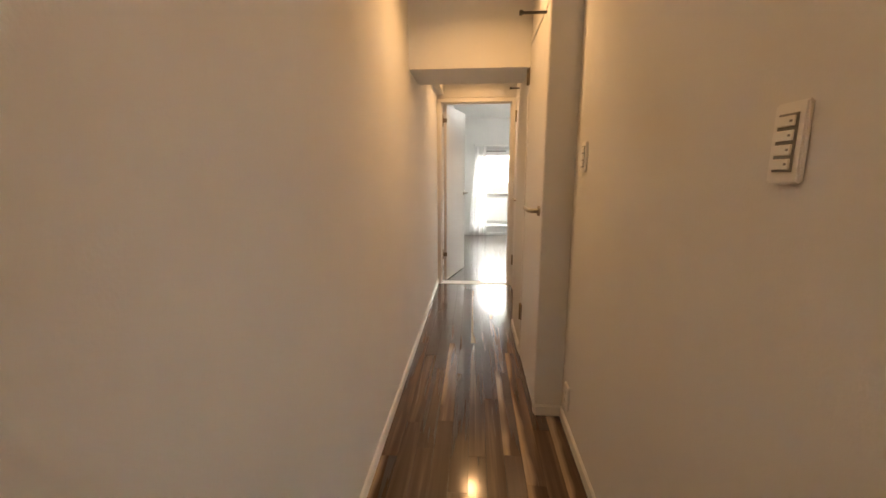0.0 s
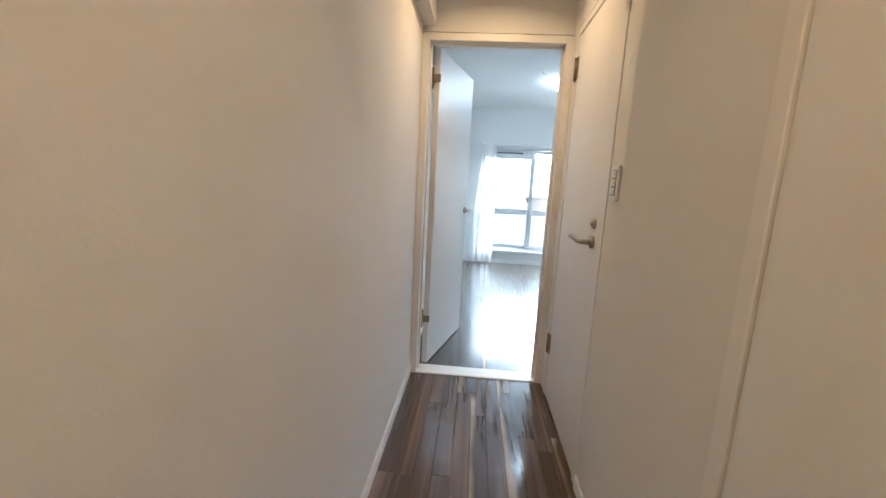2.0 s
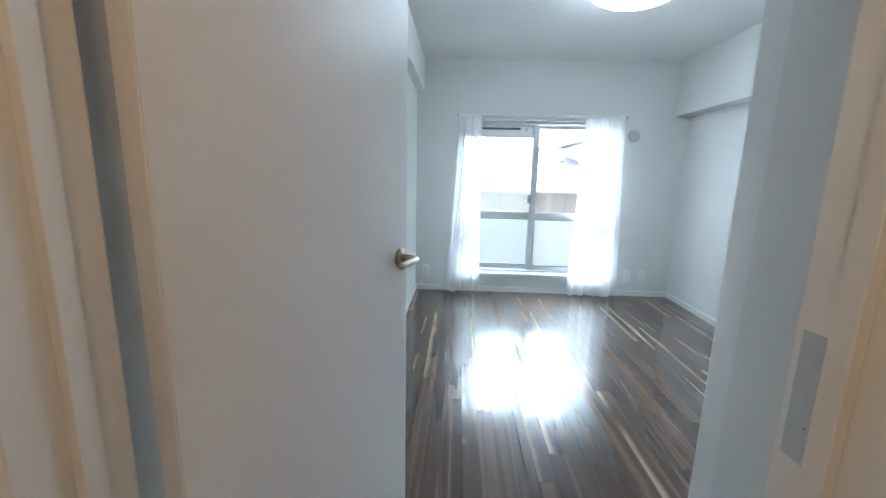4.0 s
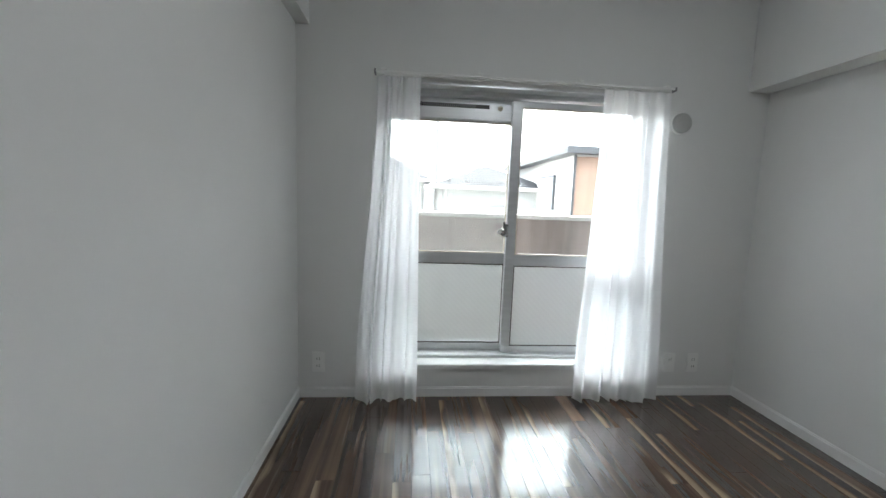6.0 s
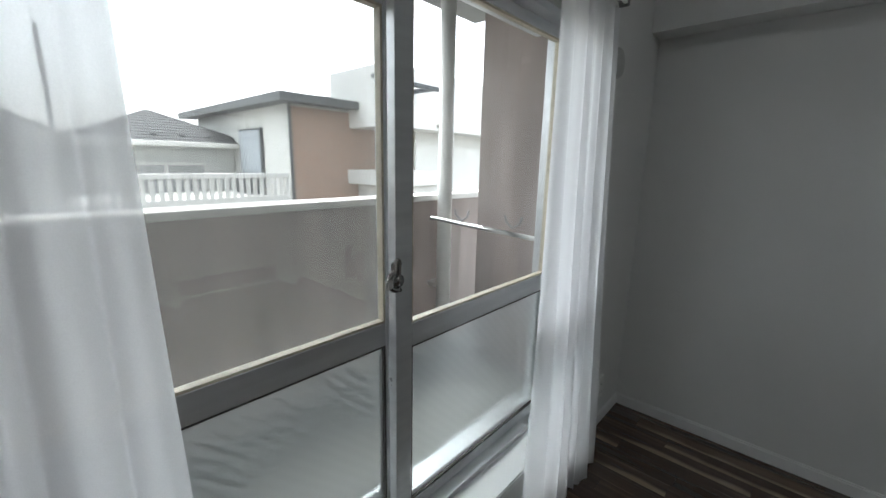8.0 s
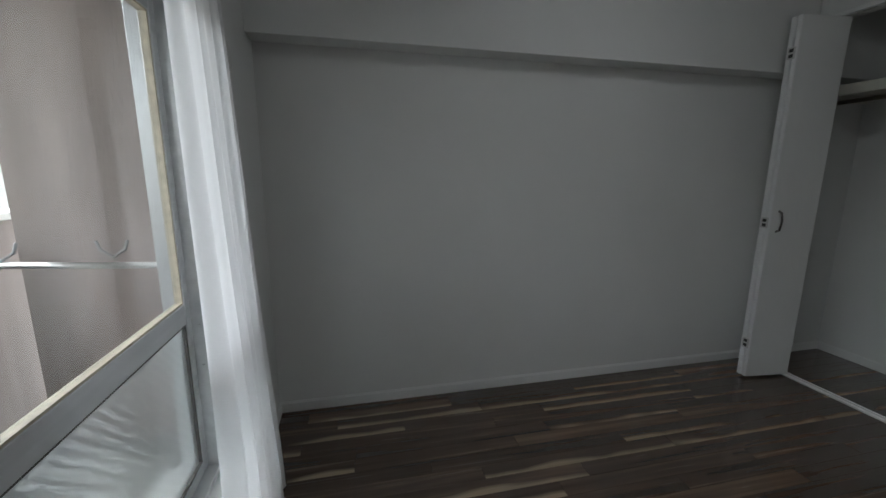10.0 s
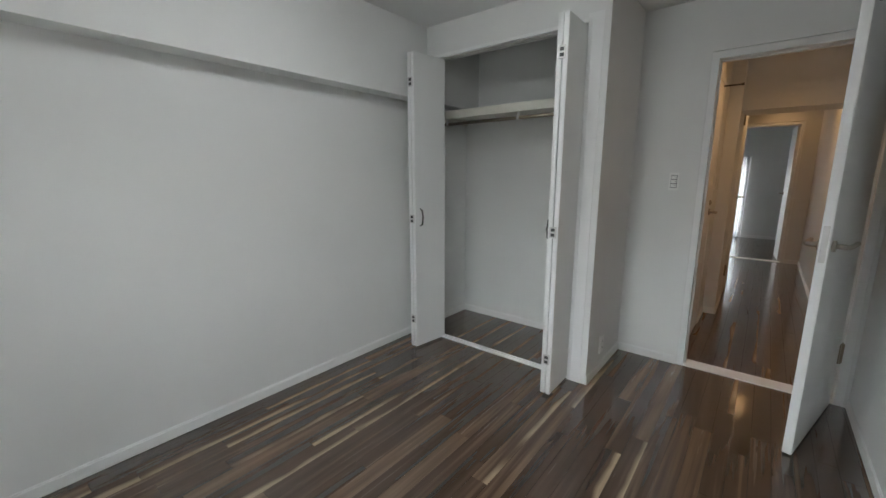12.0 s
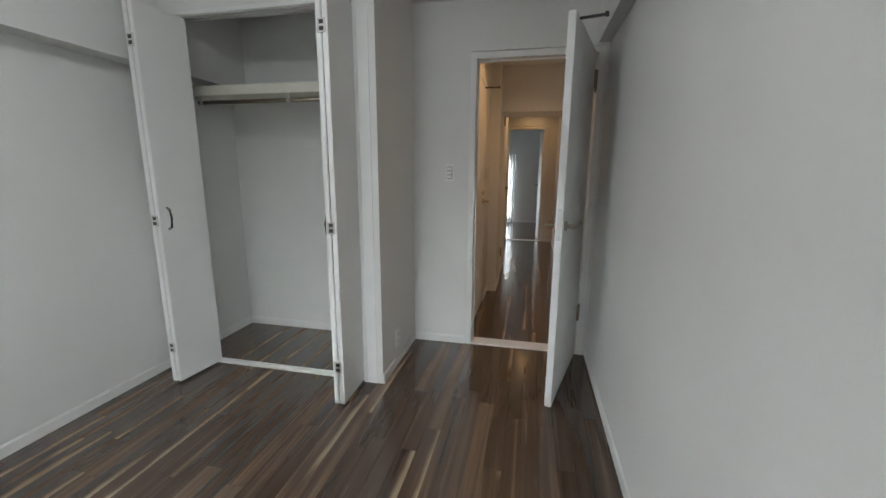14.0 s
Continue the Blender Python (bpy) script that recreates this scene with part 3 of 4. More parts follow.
def sash(label, x0, x1, y, top, stile_r, stile_l):
    """A sliding sash with a middle rail: x0..x1 outside, centred on y."""
    s = part("sash", boxes((x0, y - 0.015, 0.222, x0 + stile_l, y + 0.015, 1.75), (x1 - stile_r, y - 0.015, 0.222, x1, y + 0.015, 1.75),
                           (x0 + stile_l, y - 0.014, 0.222, x1 - stile_r, y + 0.014, 0.262), (x0 + stile_l, y - 0.014, MZ0, x1 - stile_r, y + 0.014, MZ1),
                           (x0 + stile_l, y - 0.014, top, x1 - stile_r, y + 0.014, 1.75), bevel=0.0015), ALU, win, label)
    g = 0.006
    a, b = x0 + stile_l, x1 - stile_r
    for z0, z1 in ((0.262, MZ0), (MZ1, top)):
        part("glazing_bead", boxes((a, y - 0.011, z0, b, y + 0.011, z0 + g), (a, y - 0.011, z1 - g, b, y + 0.011, z1), (a, y - 0.011, z0 + g, a + g, y + 0.011, z1 - g), (b - g, y - 0.011, z0 + g, b, y + 0.011, z1 - g)), BEAD if z0 > 0.5 else GASKET, s)
    p1 = part("pane", boxes((a + 0.004, y - 0.002, 0.266, b - 0.004, y + 0.002, MZ0 - 0.004)), FROST, s, "frosted wired glass pane")
    p2 = part("pane", boxes((a + 0.004, y - 0.002, MZ1 + 0.004, b - 0.004, y + 0.002, top - 0.004)), CLEAR, s, "clear glass pane")
    p1.visible_shadow = p2.visible_shadow = False
    return s


sash("inner aluminium sash", MX - 0.035, WX1 - 0.03, 3.985, 1.715, 0.035, 0.058)
sash("outer aluminium sash", WX0 + 0.03, MX + 0.03, 4.038, 1.63, 0.055, 0.035)
vent = part("ventilator", boxes((WX0 + 0.034, 3.998, 1.635, MX - 0.036, 4.022, 1.752), bevel=0.003, seg=2), ALU, win, "aluminium ventilator strip above the pane")
part("vent_slot", boxes((WX0 + 0.06, 3.9955, 1.700, MX - 0.17, 3.998, 1.722), bevel=0.001), DARK, vent, "dark perforated slot")
part("vent_ribs", boxes(*[(WX0 + 0.064 + i * 0.012, 3.9935, 1.702, WX0 + 0.068 + i * 0.012, 3.9955, 1.720) for i in range(42)]), GREYPL, vent)
part("vent_knob", rods(((MX - 0.105, 3.998, 1.706), (MX - 0.105, 3.987, 1.706), 0.014), ((MX - 0.105, 3.987, 1.706), (MX - 0.105, 3.980, 1.706), 0.009), seg=20), BEAD, vent, "cream turning knob", True)
LX = MX - 0.062
CHROME = mat("dark_chrome", (0.30, 0.29, 0.28), 0.22, 1.0, scale=80, var=0.1)
lock = part("crescent_lock", boxes((LX + 0.008, 3.956, 0.950, LX + 0.036, 3.970, 1.028), bevel=0.004, seg=2), CHROME, win, "dark chromed crescent lock")
part("lock_hub", rods(((LX + 0.012, 3.956, 0.985), (LX + 0.012, 3.938, 0.985), 0.016), seg=20), CHROME, lock, "", True)
part("crescent", tube([(LX + 0.008 + 0.024 * math.cos(a), 3.944, 0.985 + 0.024 * math.sin(a)) for a in [math.radians(d) for d in range(90, 291, 20)]], 0.007, 8), CHROME, lock, "", True)
part("lock_tab", boxes((LX - 0.004, 3.926, 1.0, LX + 0.010, 3.944, 1.045), bevel=0.004, seg=2), CHROME, lock)
part("lock_lever", boxes((LX - 0.034, 3.930, 0.972, LX - 0.012, 3.942, 0.995), bevel=0.004, seg=2), STEEL, lock)
for z in (0.955, 1.024):
    part("screw", rods(((LX + 0.026, 3.955, z), (LX + 0.026, 3.951, z), 0.005)), DARK, lock, "", True)
net = part("insect_screen", boxes((WX0 + 0.055, 4.083, 0.262, MX + 0.0, 4.0835, 1.72)), NET, win, "grey insect screen net")
part("screen_frame", boxes((WX0 + 0.03, 4.075, 0.222, WX0 + 0.055, 4.092, 1.75), (MX, 4.075, 0.222, MX + 0.025, 4.092, 1.75), (WX0 + 0.055, 4.075, 0.222, MX, 4.092, 0.262), (WX0 + 0.055, 4.075, 1.72, MX, 4.092, 1.75)), ALU, win)

# curtain rail and curtains
rail = thing("curtain_rail", "white double curtain rail above the window", "curtain rail")
part("track", boxes((0.40, 3.795, 1.807, 2.035, 3.807, 1.818), bevel=0.002), PLASTIC, rail)
part("track", boxes((0.40, 3.825, 1.803, 2.035, 3.839, 1.818), bevel=0.002), PLASTIC, rail)
for bx in (0.44, 0.95, 1.50, 1.99):
    part("bracket", boxes((bx - 0.012, 3.79, 1.818, bx + 0.012, Y1 - 0.010, 1.828), (bx - 0.012, Y1 - 0.014, 1.80, bx + 0.012, Y1 - 0.010, 1.818), bevel=0.001), PLASTIC, rail)
for ex in (0.392, 2.035):
    part("end_cap", boxes((ex, 3.79, 1.80, ex + 0.008, 3.845, 1.822), bevel=0.002), GREYPL, rail)


def curtain(label, top0, top1, low0, low1, folds, seed, y=3.822):
    """A pleated sheer: even pleats at the top that loosen towards the hem."""
    rnd = random.Random(seed)
    ob = thing("curtain", label, "curtain", group="voile curtains")
    nx, nz, z1 = folds * 20, 40, 1.795
    amps = [rnd.uniform(0.6, 1.35) for _ in range(folds + 1)]
    shift = [rnd.uniform(-0.5, 0.5) for _ in range(folds + 1)]
    lows = [rnd.uniform(-0.006, 0.012) for _ in range(folds + 1)]
    bm = bmesh.new()
    grid = []
    for j in range(nz + 1):
        v = j / nz
        row = []
        for i in range(nx + 1):
            u = i / nx
            k = min(int(u * folds), folds - 1)
            f = u * folds - k
            w = f * f * (3 - 2 * f)
            a = amps[k] * (1 - w) + amps[k + 1] * w
            s = shift[k] * (1 - w) + shift[k + 1] * w
            lo = lows[k] * (1 - w) + lows[k + 1] * w
            bend = v * v * (3 - 2 * v)
            x = (top0 * (1 - bend) + low0 * bend) * (1 - u) + (top1 * (1 - bend) + low1 * bend) * u
            deep = (0.015 + 0.022 * v) * a * (0.75 + 0.35 * math.sin(u * 17 + seed))
            ph = (u + 0.045 * math.sin(u * 9 + seed) + 0.02 * math.sin(u * 23 + seed * 2 + v)) * folds * math.tau + s * v * 2.6
            x += 0.010 * v * math.sin(ph * 0.5 + s * 3)
            z = z1 + (0.014 + lo - z1) * v
            row.append(bm.verts.new((x, y + deep * math.sin(ph) + 0.006 * math.sin(v * 7 + s * 6) * v - 0.05 * v, z)))
        grid.append(row)
    for a, b in zip(grid, grid[1:]):
        for k in range(nx):
            bm.faces.new((a[k], a[k + 1], b[k + 1], b[k]))
    part("cloth", bm, VOILE, ob, "", True)
    for i in range(folds + 1):
        x = top0 + (top1 - top0) * i / folds
        part("hook", boxes((x - 0.003, 3.822, 1.788, x + 0.003, 3.830, 1.806), bevel=0.001), PLASTIC, ob)
    return ob


curtain("sheer white voile curtain gathered at the window side", 0.405, 0.635, 0.30, 0.665, 6, 3)
curtain("sheer white voile curtain gathered beside the air vent", 1.65, 2.03, 1.58, 2.07, 7, 8)

# greyer than the white plastic of the other fittings
VENTPL = mat("vent_cap_plastic", (0.52, 0.52, 0.50), 0.45, scale=20, var=0.04)
air = thing("air_vent", "round white air vent cap on the wall", "air vent", pose(2.13, Y1, 1.645, 90, 0, 0))
part("cap", lathe([(0.055, 0.0), (0.055, 0.018), (0.048, 0.026), (0.02, 0.03), (0.004, 0.03)]), VENTPL, air, "", True)
part("ring", lathe([(0.063, 0.0), (0.063, 0.006), (0.056, 0.008), (0.056, 0.0)]), PLASTIC, air, "", True)

# ---- wardrobe ----
trim = thing("wardrobe_frame", "white frame and tracks of the open wardrobe", "frame", kind="structure")
part("jamb", boxes((1.325, 0.70, 0, 1.345, 0.806, 2.14), bevel=0.002), TRIM, trim)
part("jamb", boxes((2.455, 0.70, 0, 2.475, 0.806, 2.14), bevel=0.002), TRIM, trim)
part("casing", boxes((1.262, 0.80, 0, 1.345, 0.8035, 2.165)), TRIM, trim)
part("head", boxes((1.345, 0.70, 2.118, 2.455, 0.806, 2.14), bevel=0.002), TRIM, trim)
part("top_track", boxes((1.345, 0.745, 2.108, 2.455, 0.75, 2.118), (1.345, 0.775, 2.108, 2.455, 0.78, 2.118), (1.345, 0.75, 2.114, 2.455, 0.775, 2.118)), STEEL, trim)
part("floor_track", boxes((1.345, 0.735, -0.004, 2.455, 0.752, 0.008), (1.345, 0.757, -0.004, 2.455, 0.768, 0.005), (1.345, 0.773, -0.004, 2.455, 0.79, 0.008), bevel=0.001), TRIM, trim)


def bifold(label, pivot_x, tip_x, way):
    """Two panels folded together, standing out into the room; way: +1 when the leading panel lies towards +x."""
    ob = thing("bifold_door", label, "wardrobe door", group="folding wardrobe doors")
    y0, y1, t, z0, z1 = 0.775, 1.075, 0.027, 0.014, 2.105

    def panel(name, xa, xb):
        bm = boxes((-t / 2, 0, z0, t / 2, y1 - y0, z1), bevel=0.0025, seg=2)
        ang = math.atan2(-(xb - xa), y1 - y0)
        bm.transform(pose(xa, y0, 0, 0, 0, math.degrees(ang)))
        return part(name, bm, DOOR, ob)

    panel("panel", pivot_x, tip_x - way * 0.016)
    lead = panel("panel", pivot_x + way * 0.046, tip_x + way * 0.016)
    for z in (0.20, 0.955, 1.885):
        h = part("hinge", boxes((tip_x - 0.020, y1 - 0.002, z, tip_x + 0.020, y1 + 0.0035, z + 0.062), bevel=0.001), STEEL, ob)
        part("hinge_slot", boxes((tip_x - 0.011, y1 + 0.0035, z + 0.008, tip_x + 0.011, y1 + 0.0042, z + 0.026), (tip_x - 0.011, y1 + 0.0035, z + 0.036, tip_x + 0.011, y1 + 0.0042, z + 0.054)), DARK, h)
    hx = tip_x + way * 0.016 + way * t / 2
    pts = [(hx - way * 0.004, y1 - 0.05, 0.93), (hx + way * 0.022, y1 - 0.05, 0.945), (hx + way * 0.030, y1 - 0.05, 0.995), (hx + way * 0.022, y1 - 0.05, 1.045), (hx - way * 0.004, y1 - 0.05, 1.06)]
    part("handle", tube(pts, 0.0065), CHROME, lead, "curved steel pull handle", True)
    return ob


bifold("white folding wardrobe door folded open against the wall", 2.435, 2.437, -1)
bifold("white folding wardrobe door folded open beside the partition", 1.360, 1.372, 1)

shelf = thing("wardrobe_shelf", "cream shelf board inside the wardrobe", "shelf")
part("board", boxes((1.335, 0.125, 1.766, XR - 0.004, 0.535, 1.786), bevel=0.002), SHELF, shelf)
part("edge_strip", boxes((1.335, 0.535, 1.733, XR - 0.004, 0.562, 1.794), bevel=0.003), SHELF, shelf, "cream front edge rail")
part("cleat", boxes((XR - 0.022, 0.125, 1.722, XR - 0.002, 0.535, 1.766), bevel=0.002), SHELF, shelf)
rail2 = thing("clothes_rail", "steel clothes rail under the wardrobe shelf", "clothes rail")
part("bar", rods(((1.335, 0.545, 1.693), (XR - 0.10, 0.545, 1.693), 0.0125), seg=16), BRASS, rail2, "", True)
for bx in (1.40, 1.90, 2.53):
    part("hanger_bracket", boxes((bx - 0.006, 0.540, 1.700, bx + 0.006, 0.550, 1.733), (bx - 0.010, 0.529, 1.677, bx + 0.010, 0.561, 1.710), bevel=0.002), STEEL, rail2)

# ---- far room window ----
fw = thing("window_2", "bright aluminium window behind a white curtain", "window", kind="structure")
FWX0, FWX1 = 0.87, 2.05
part("window_frame", boxes((FWX0, FY - 0.1, 0.12, FWX0 + 0.04, FY - 0.03, 1.58), (FWX1 - 0.04, FY - 0.1, 0.12, FWX1, FY - 0.03, 1.58), (FWX0 + 0.04, FY - 0.1, 1.54, FWX1 - 0.04, FY - 0.03, 1.58),
                           (FWX0 + 0.04, FY - 0.1, 0.12, FWX1 - 0.04, FY - 0.03, 0.16), (1.43, FY - 0.09, 0.16, 1.49, FY - 0.04, 1.54), bevel=0.002), ALU, fw)
for a, b in ((FWX0 + 0.04, 1.43), (1.49, FWX1 - 0.04)):
    pane = part("pane", boxes((a, FY - 0.067, 0.16, b, FY - 0.063, 1.54)), CLEAR, fw)
    pane.visible_shadow = False
cur = thing("curtain", "white sheer curtain drawn across the far window", "curtain")
bm = bmesh.new()
prev = None
for i in range(361):
    x = 0.80 + 1.33 * i / 360
    y = FY + 0.07 + 0.025 * math.sin(i / 360 * 17 * math.tau + 0.8 * math.sin(i * 0.05))
    now = [bm.verts.new((x, y + 0.006 * math.sin(k * 1.3 + i * 0.06), 0.02 + k * 0.27)) for k in range(7)]
    if prev:
        for k in range(6):
            bm.faces.new((prev[k], now[k], now[k + 1], prev[k + 1]))
    prev = now
part("cloth", bm, VOILE, cur, "", True)
part("rail", boxes((0.78, FY + 0.05, 1.64, 2.17, FY + 0.08, 1.655), (0.83, FY, 1.64, 0.85, FY + 0.05, 1.65), (2.10, FY, 1.64, 2.12, FY + 0.05, 1.65)), PLASTIC, cur)

# ---- balcony ----
structure("balcony_floor", boxes((-1.5, 4.14, -0.35, 3.9, 5.34, -0.12)), SLAB, "grey concrete balcony floor", "floor")
structure("balcony_ceiling", boxes((-1.5, 4.14, 2.30, 3.1, 5.30, 2.45)), SLAB, "concrete slab over the balcony", "ceiling")
parapet = thing("parapet", "brown weathered balcony parapet with pale cap", "parapet", kind="structure")
part("wall", boxes((-1.5, 5.20, -0.30, 3.9, 5.32, 1.015)), CONCRETE, parapet)
part("cap", boxes((-1.5, 5.17, 1.015, 3.9, 5.35, 1.055), bevel=0.004), CAP, parapet, "pale painted cap")
structure("wing_wall", boxes((2.75, 4.14, -0.30, 2.88, 4.94, 2.30)), CONCRETE, "brown rough rendered wing wall of the balcony")
structure("wing_wall_west", boxes((-1.6, 4.14, -0.30, -1.5, 5.32, 2.30)), CONCRETE, "brown rough rendered wing wall of the balcony")
pipe = thing("drain_pipe", "pale vertical drain pipe at the balcony edge", "pipe")
part("pipe", rods(((2.57, 5.09, -0.12), (2.57, 5.09, 2.30), 0.05), seg=20), CAP, pipe, "", True)
for z in (0.4, 1.5):
    part("clip", boxes((2.52, 5.135, z, 2.62, 5.20 if z < 1 else 5.145, z + 0.03), bevel=0.002), STEEL, pipe)
arm = thing("laundry_arm", "steel laundry pole arm with hooks outside the window", "laundry arm")
part("bar", rods(((2.06, 4.07, 0.957), (2.06, 4.72, 0.985), 0.011)), STEEL, arm, "", True)
part("plate", boxes((2.045, 4.07, 0.90, 2.095, 4.078, 1.02), bevel=0.002), STEEL, arm)
for hy in (4.21, 4.51):
    part("hook", tube([(2.06, hy - 0.045, 1.045), (2.06, hy - 0.035, 1.015), (2.06, hy, 0.99), (2.06, hy + 0.035, 1.015), (2.06, hy + 0.045, 1.045)], 0.005), GREYPL, arm, "", True)

# ---- outside ----
GZ = -3.0
bm = bmesh.new()
bmesh.ops.create_grid(bm, x_segments=1, y_segments=1, size=1500, matrix=Matrix.Translation((0, 0, GZ)))
structure("ground", bm, GROUND, "grey ground between the houses", "ground")


def hip_house(label, x0, x1, y0, y1, eave, peak, wallm, over=0.35):
    ob = thing("house", label, "house")
    part("wall", boxes((x0, y0, GZ, x1, y1, eave)), wallm, ob)
    bm = bmesh.new()
    cx, cy = (x0 + x1) / 2, (y0 + y1) / 2
    ins = min(x1 - x0, y1 - y0) / 2
    base = [bm.verts.new(p) for p in ((x0 - over, y0 - over, eave), (x1 + over, y0 - over, eave), (x1 + over, y1 + over, eave), (x0 - over, y1 + over, eave))]
    if x1 - x0 > y1 - y0:
        rid = [bm.verts.new((x0 + ins, cy, peak)), bm.verts.new((x1 - ins + 0.01, cy, peak))]
        for f in ((base[0], base[1], rid[1], rid[0]), (base[1], base[2], rid[1]), (base[2], base[3], rid[0], rid[1]), (base[3], base[0], rid[0])):
            bm.faces.new(f)
    else:
        rid = [bm.verts.new((cx, y0 + ins, peak)), bm.verts.new((cx, y1 - ins + 0.01, peak))]
        for f in ((base[0], base[1], rid[0]), (base[1], base[2], rid[1], rid[0]), (base[2], base[3], rid[1]), (base[3], base[0], rid[0], rid[1])):
            bm.faces.new(f)
    bm.faces.new(base[::-1])
    roof = part("roof", bm, ROOF, ob, "grey slate hip roof")
    n = 12
    for i in range(1, n):
        f = i / n
        h = eave + (peak - eave) * f
        xa, xb, ya = x0 - over + (ins + over) * f, x1 + over - (ins + over) * f, y0 - over + (ins + over) * f
        part("course", boxes((xa, ya - 0.006, h - 0.02, xb, ya + 0.02, h + 0.010)), ROOF, roof)
    part("gutter", boxes((x0 - over - 0.06, y0 - over - 0.08, eave - 0.09, x1 + over + 0.06, y0 - over, eave + 0.02), (x0 - over - 0.08, y0 - over, eave - 0.09, x0 - over, y1 + over, eave + 0.02), bevel=0.01), CAP, ob, "white gutter")
    part("downpipe", rods(((x0 + 0.12, y0 - 0.08, GZ), (x0 + 0.12, y0 - 0.08, eave - 0.09), 0.045)), CAP, ob)
    part("downpipe", rods(((x1 - 0.12, y0 - 0.08, GZ), (x1 - 0.12, y0 - 0.08, eave - 0.09), 0.045)), CAP, ob)
    return ob


h1 = hip_house("pale grey house with slate hip roof", 1.55, 4.7, 14.0, 18.0, 1.60, 2.42, GREYSTUCCO)
w = part("window", boxes((2.2, 13.96, 0.3, 3.85, 14.0, 1.16), bevel=0.004), CAP, h1, "white sliding window")
for a, b in ((2.26, 2.99), (3.06, 3.79)):
    part("pane", boxes((a, 13.95, 0.36, b, 13.962, 1.10)), GREYPL, w)
for i in range(6):
    part("snow_guard", boxes((1.7 + i * 0.55, 13.93, 1.72, 1.8 + i * 0.55, 13.97, 1.78)), DARKTRIM, h1)
fence = thing("balcony_railing", "white slatted railing of the neighbouring balcony", "railing")
part("top_rail", boxes((1.3, 10.95, 0.92, 4.4, 11.05, 1.01), bevel=0.006), CAP, fence)
part("bottom_rail", boxes((1.3, 10.96, 0.50, 4.4, 11.04, 0.58), bevel=0.006), CAP, fence)
for i in range(25):
    part("slat", boxes((1.32 + i * 0.125, 10.98, 0.58, 1.385 + i * 0.125, 11.02, 0.92)), CAP, fence)
part("deck", boxes((1.3, 10.9, GZ, 4.4, 13.9, 0.5)), STUCCO, fence)

h2 = thing("house", "orange clad house with dark gutter and white side wall", "house")
part("wall", boxes((4.52, 11.03, GZ, 9.5, 16.5, 2.36)), STUCCO, h2, "white rendered side wall")
boards = part("cladding", boxes(*[(4.5, 10.985 + 0.012 * (i % 1), GZ + i * 0.118, 9.5, 11.03, GZ + i * 0.118 + 0.115) for i in range(45)], bevel=0.0), SIDING, h2, "orange horizontal cladding boards")
tagged(boards, kind="stuff")
bm = bmesh.new()
v = [bm.verts.new(p) for p in ((4.2, 10.7, 2.44), (9.8, 10.7, 2.44), (9.8, 16.8, 2.44), (4.2, 16.8, 2.44), (6.0, 13.7, 2.62), (8.5, 13.7, 3.2))]
for f in ((0, 1, 5, 4), (1, 2, 5), (2, 3, 4, 5), (3, 0, 4), (3, 2, 1, 0)):
    bm.faces.new([v[i] for i in f])
part("roof", bm, ROOF, h2, "low dark slate roof")
part("gutter", boxes((4.12, 10.6, 2.34, 9.9, 10.7, 2.50), (4.12, 10.7, 2.34, 4.22, 16.8, 2.50), (4.22, 10.7, 2.36, 9.8, 16.8, 2.44), bevel=0.004), DARKTRIM, h2, "dark gutter and fascia")
part("downpipe", rods(((4.46, 10.94, GZ), (4.46, 10.94, 2.34), 0.035)), DARKTRIM, h2)
sw = part("side_window", boxes((4.46, 12.3, 0.65, 4.52, 13.5, 1.95), bevel=0.004), DARKTRIM, h2, "dark framed shuttered window")
part("shutter", boxes((4.445, 12.36, 0.9, 4.462, 13.44, 1.9)), SHUTTER, sw)
part("balconette", boxes((4.2, 12.3, 0.45, 4.46, 13.5, 0.85), bevel=0.01), DARKTRIM, sw)
nb = thing("house", "white neighbouring building with projecting balcony", "house")
nb_eye = Vector((0.568, 2.576, 1.198))
nb.matrix_world = Matrix.Translation((0.35, 0, 0)) @ Matrix.Translation(nb_eye) @ Matrix.Scale(1.42, 4) @ Matrix.Translation(-nb_eye)
part("balcony", boxes((4.05, 7.6, 1.75, 8.0, 9.0, 2.6), bevel=0.006), STUCCO, nb)
part("wall", boxes((5.0, 8.0, GZ, 8.0, 10.2, 1.75)), STUCCO, nb)
part("post", rods(((4.35, 7.75, 0.6), (4.35, 7.75, 1.75), 0.05)), CAP, nb)
part("ledge", boxes((4.0, 7.4, 0.9, 5.0, 9.0, 1.12), bevel=0.01), STUCCO, nb)
part("deck", boxes((4.2, 7.5, GZ, 5.0, 9.0, 0.9)), STUCCO, nb)
part("wall_bracket", boxes((3.45, 7.1, 2.23, 4.7, 7.16, 2.28), bevel=0.004), DARKTRIM, nb)
part("bracket_foot", boxes((4.5, 7.16, 2.23, 4.56, 7.65, 2.28)), DARKTRIM, nb)
unit = thing("outdoor_unit", "white air conditioner outdoor unit on the neighbour's ledge", "outdoor unit", pose(5.98, 9.62, 1.087))
part("casing", boxes((0, 0, 0.03, 0.55, 0.2, 0.46), bevel=0.012, seg=2), CAP, unit)
grille = part("fan_grille", boxes(*[(0.06, -0.008, 0.09 + i * 0.04, 0.36, 0.0, 0.10 + i * 0.04) for i in range(9)]), GREYPL, unit, "grey slatted fan grille")
part("side_panel", boxes((0.42, -0.006, 0.06, 0.53, 0.0, 0.43), bevel=0.002), SHUTTER, unit)
for x in (0.06, 0.43):
    part("foot", boxes((x, -0.01, 0, x + 0.06, 0.21, 0.03)), GREYPL, unit)
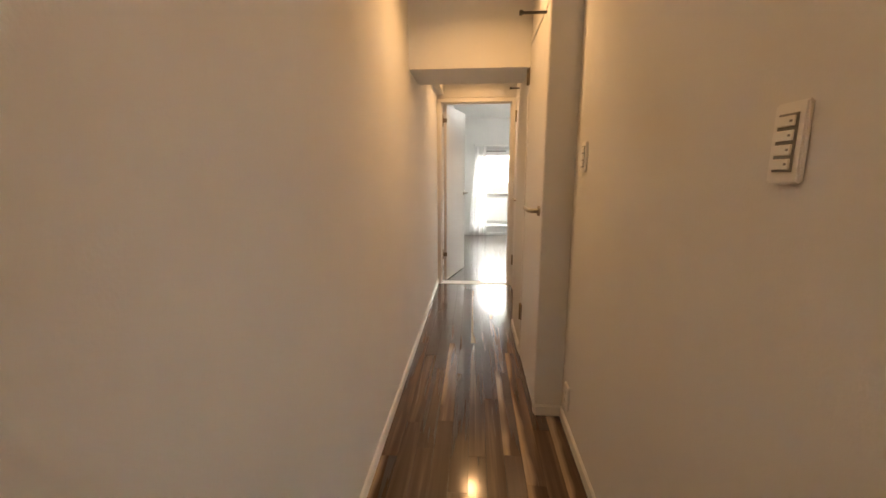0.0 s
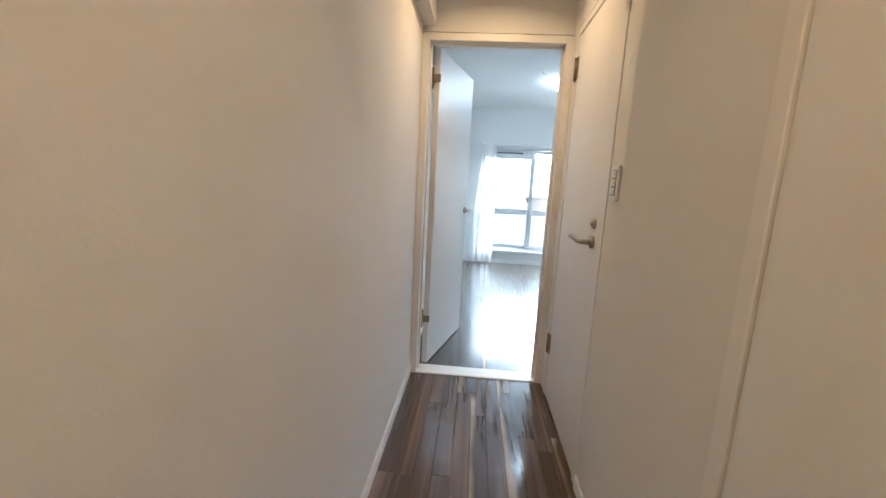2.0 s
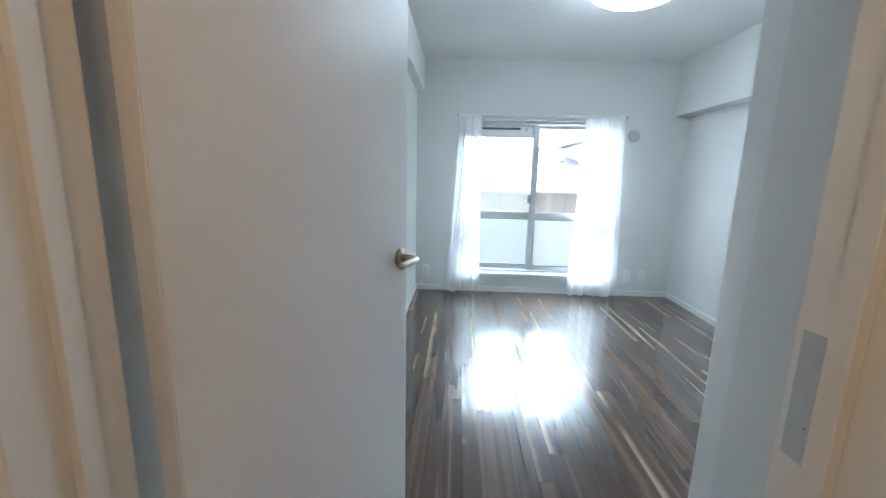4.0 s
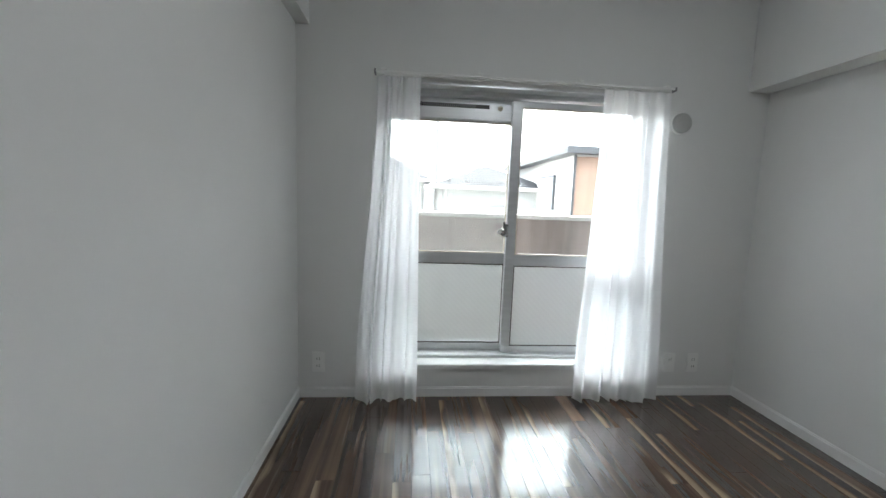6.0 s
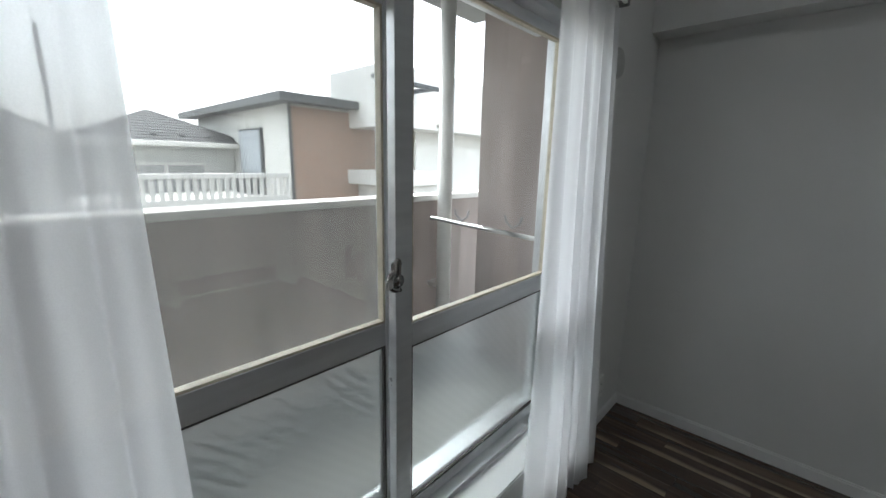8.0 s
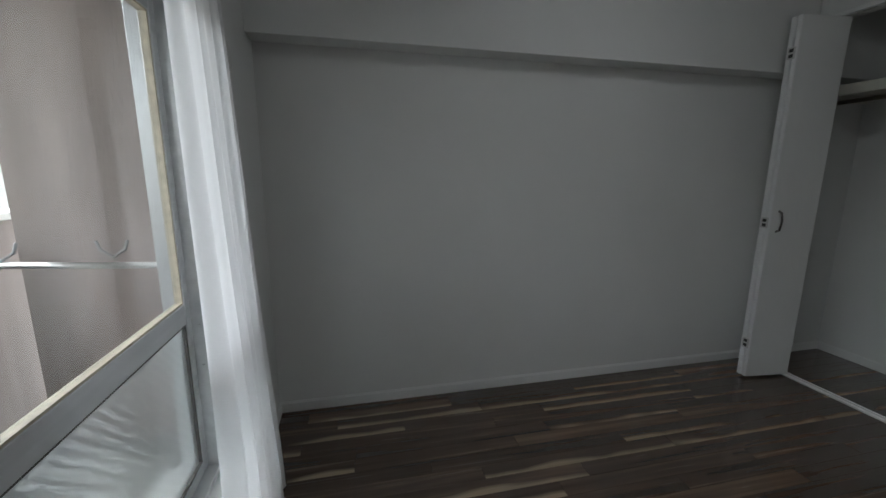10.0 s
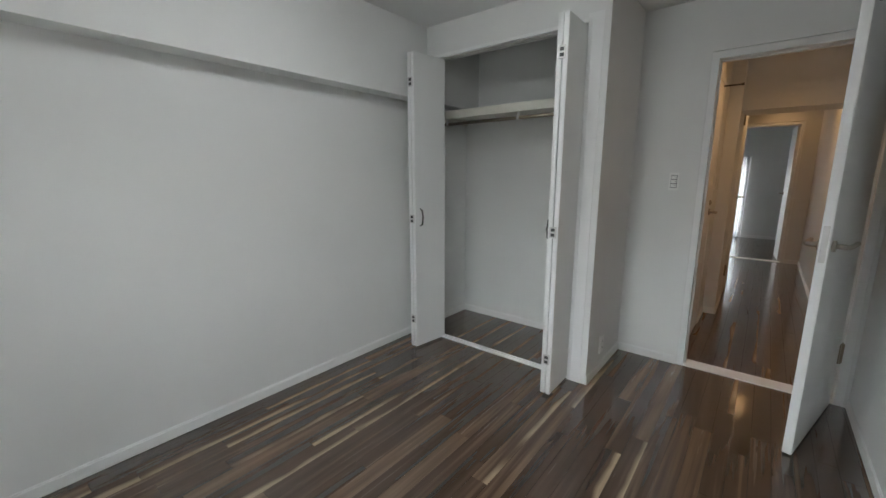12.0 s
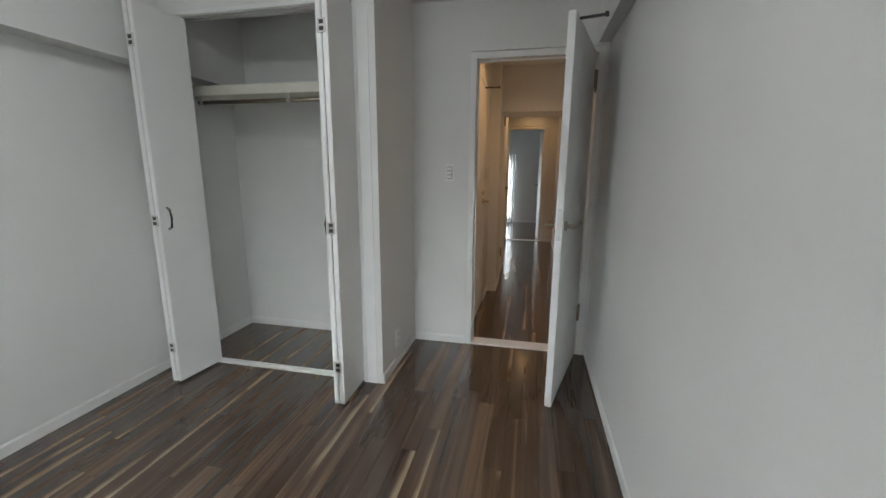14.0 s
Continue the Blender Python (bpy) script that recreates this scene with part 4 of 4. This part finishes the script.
hip_house("weathered house with grey roof behind the antenna mast", -3.5, 1.1, 17.0, 21.0, 1.9, 3.2, STUCCO)
mast = thing("antenna_mast", "slim grey lattice mast between the roofs", "antenna mast")
part("pole", rods(((1.85, 22, GZ), (1.85, 22, 5.3), 0.06)), GREYPL, mast)
for i in range(9):
    part("rung", boxes((1.72, 21.97, 2.6 + i * 0.3, 1.98, 22.03, 2.64 + i * 0.3)), GREYPL, mast)
for i, y in enumerate((30, 34, 40)):
    hip_house("far pale house with grey hip roof", -14 + i * 13, -7 + i * 13, y, y + 6, 0.6, 2.0, STUCCO)

# ---- planks ----
PW = 0.0787   # strips run in step over the whole flat, one edge on x = 1.891
LENGTHS = (0.76, 0.95, 0.95, 1.21)


def plank_mesh(length, width):
    g = 0.0007
    bm = boxes((-width / 2 + g / 2, g / 2, -0.012, width / 2 - g / 2, length - g / 2, 0.0))
    top = [e for e in bm.edges if all(v.co.z > -0.001 for v in e.verts)]
    bmesh.ops.bevel(bm, geom=top, offset=0.0006, segments=1, affect="EDGES")
    return mesh_of("plank", bm, PLANK)


CACHE = {}


def lay(parent, x0, x1, y0, y1, seed):
    """Strips along y with staggered ends, cut at the walls."""
    rnd = random.Random(seed)
    k = math.floor((x0 - 1.891) / PW)
    while 1.891 + k * PW < x1 - 0.004:
        xa, xb = max(1.891 + k * PW, x0), min(1.891 + (k + 1) * PW, x1)
        k += 1
        if xb - xa < 0.004:
            continue
        y = y0 - round(rnd.uniform(0.0, 0.55), 2)
        while y < y1 - 0.01:
            n = rnd.choice(LENGTHS)
            a, b = max(y, y0), min(y + n, y1)
            if b - a > 0.01:
                key = (round(b - a, 3), round(xb - xa, 4))
                if key not in CACHE:
                    CACHE[key] = plank_mesh(*key)
                ob = new("plank", CACHE[key])
                ob.parent = parent
                ob.location = ((xa + xb) / 2, a, 0)
            y += n


lay(floor, XL, XR, Y0, Y1, 11)
lay(floor_hall, 0.0, 0.868, -4.50, 0.0, 12)
lay(floor_far, -1.5, 3.0, FY, -4.62, 13)
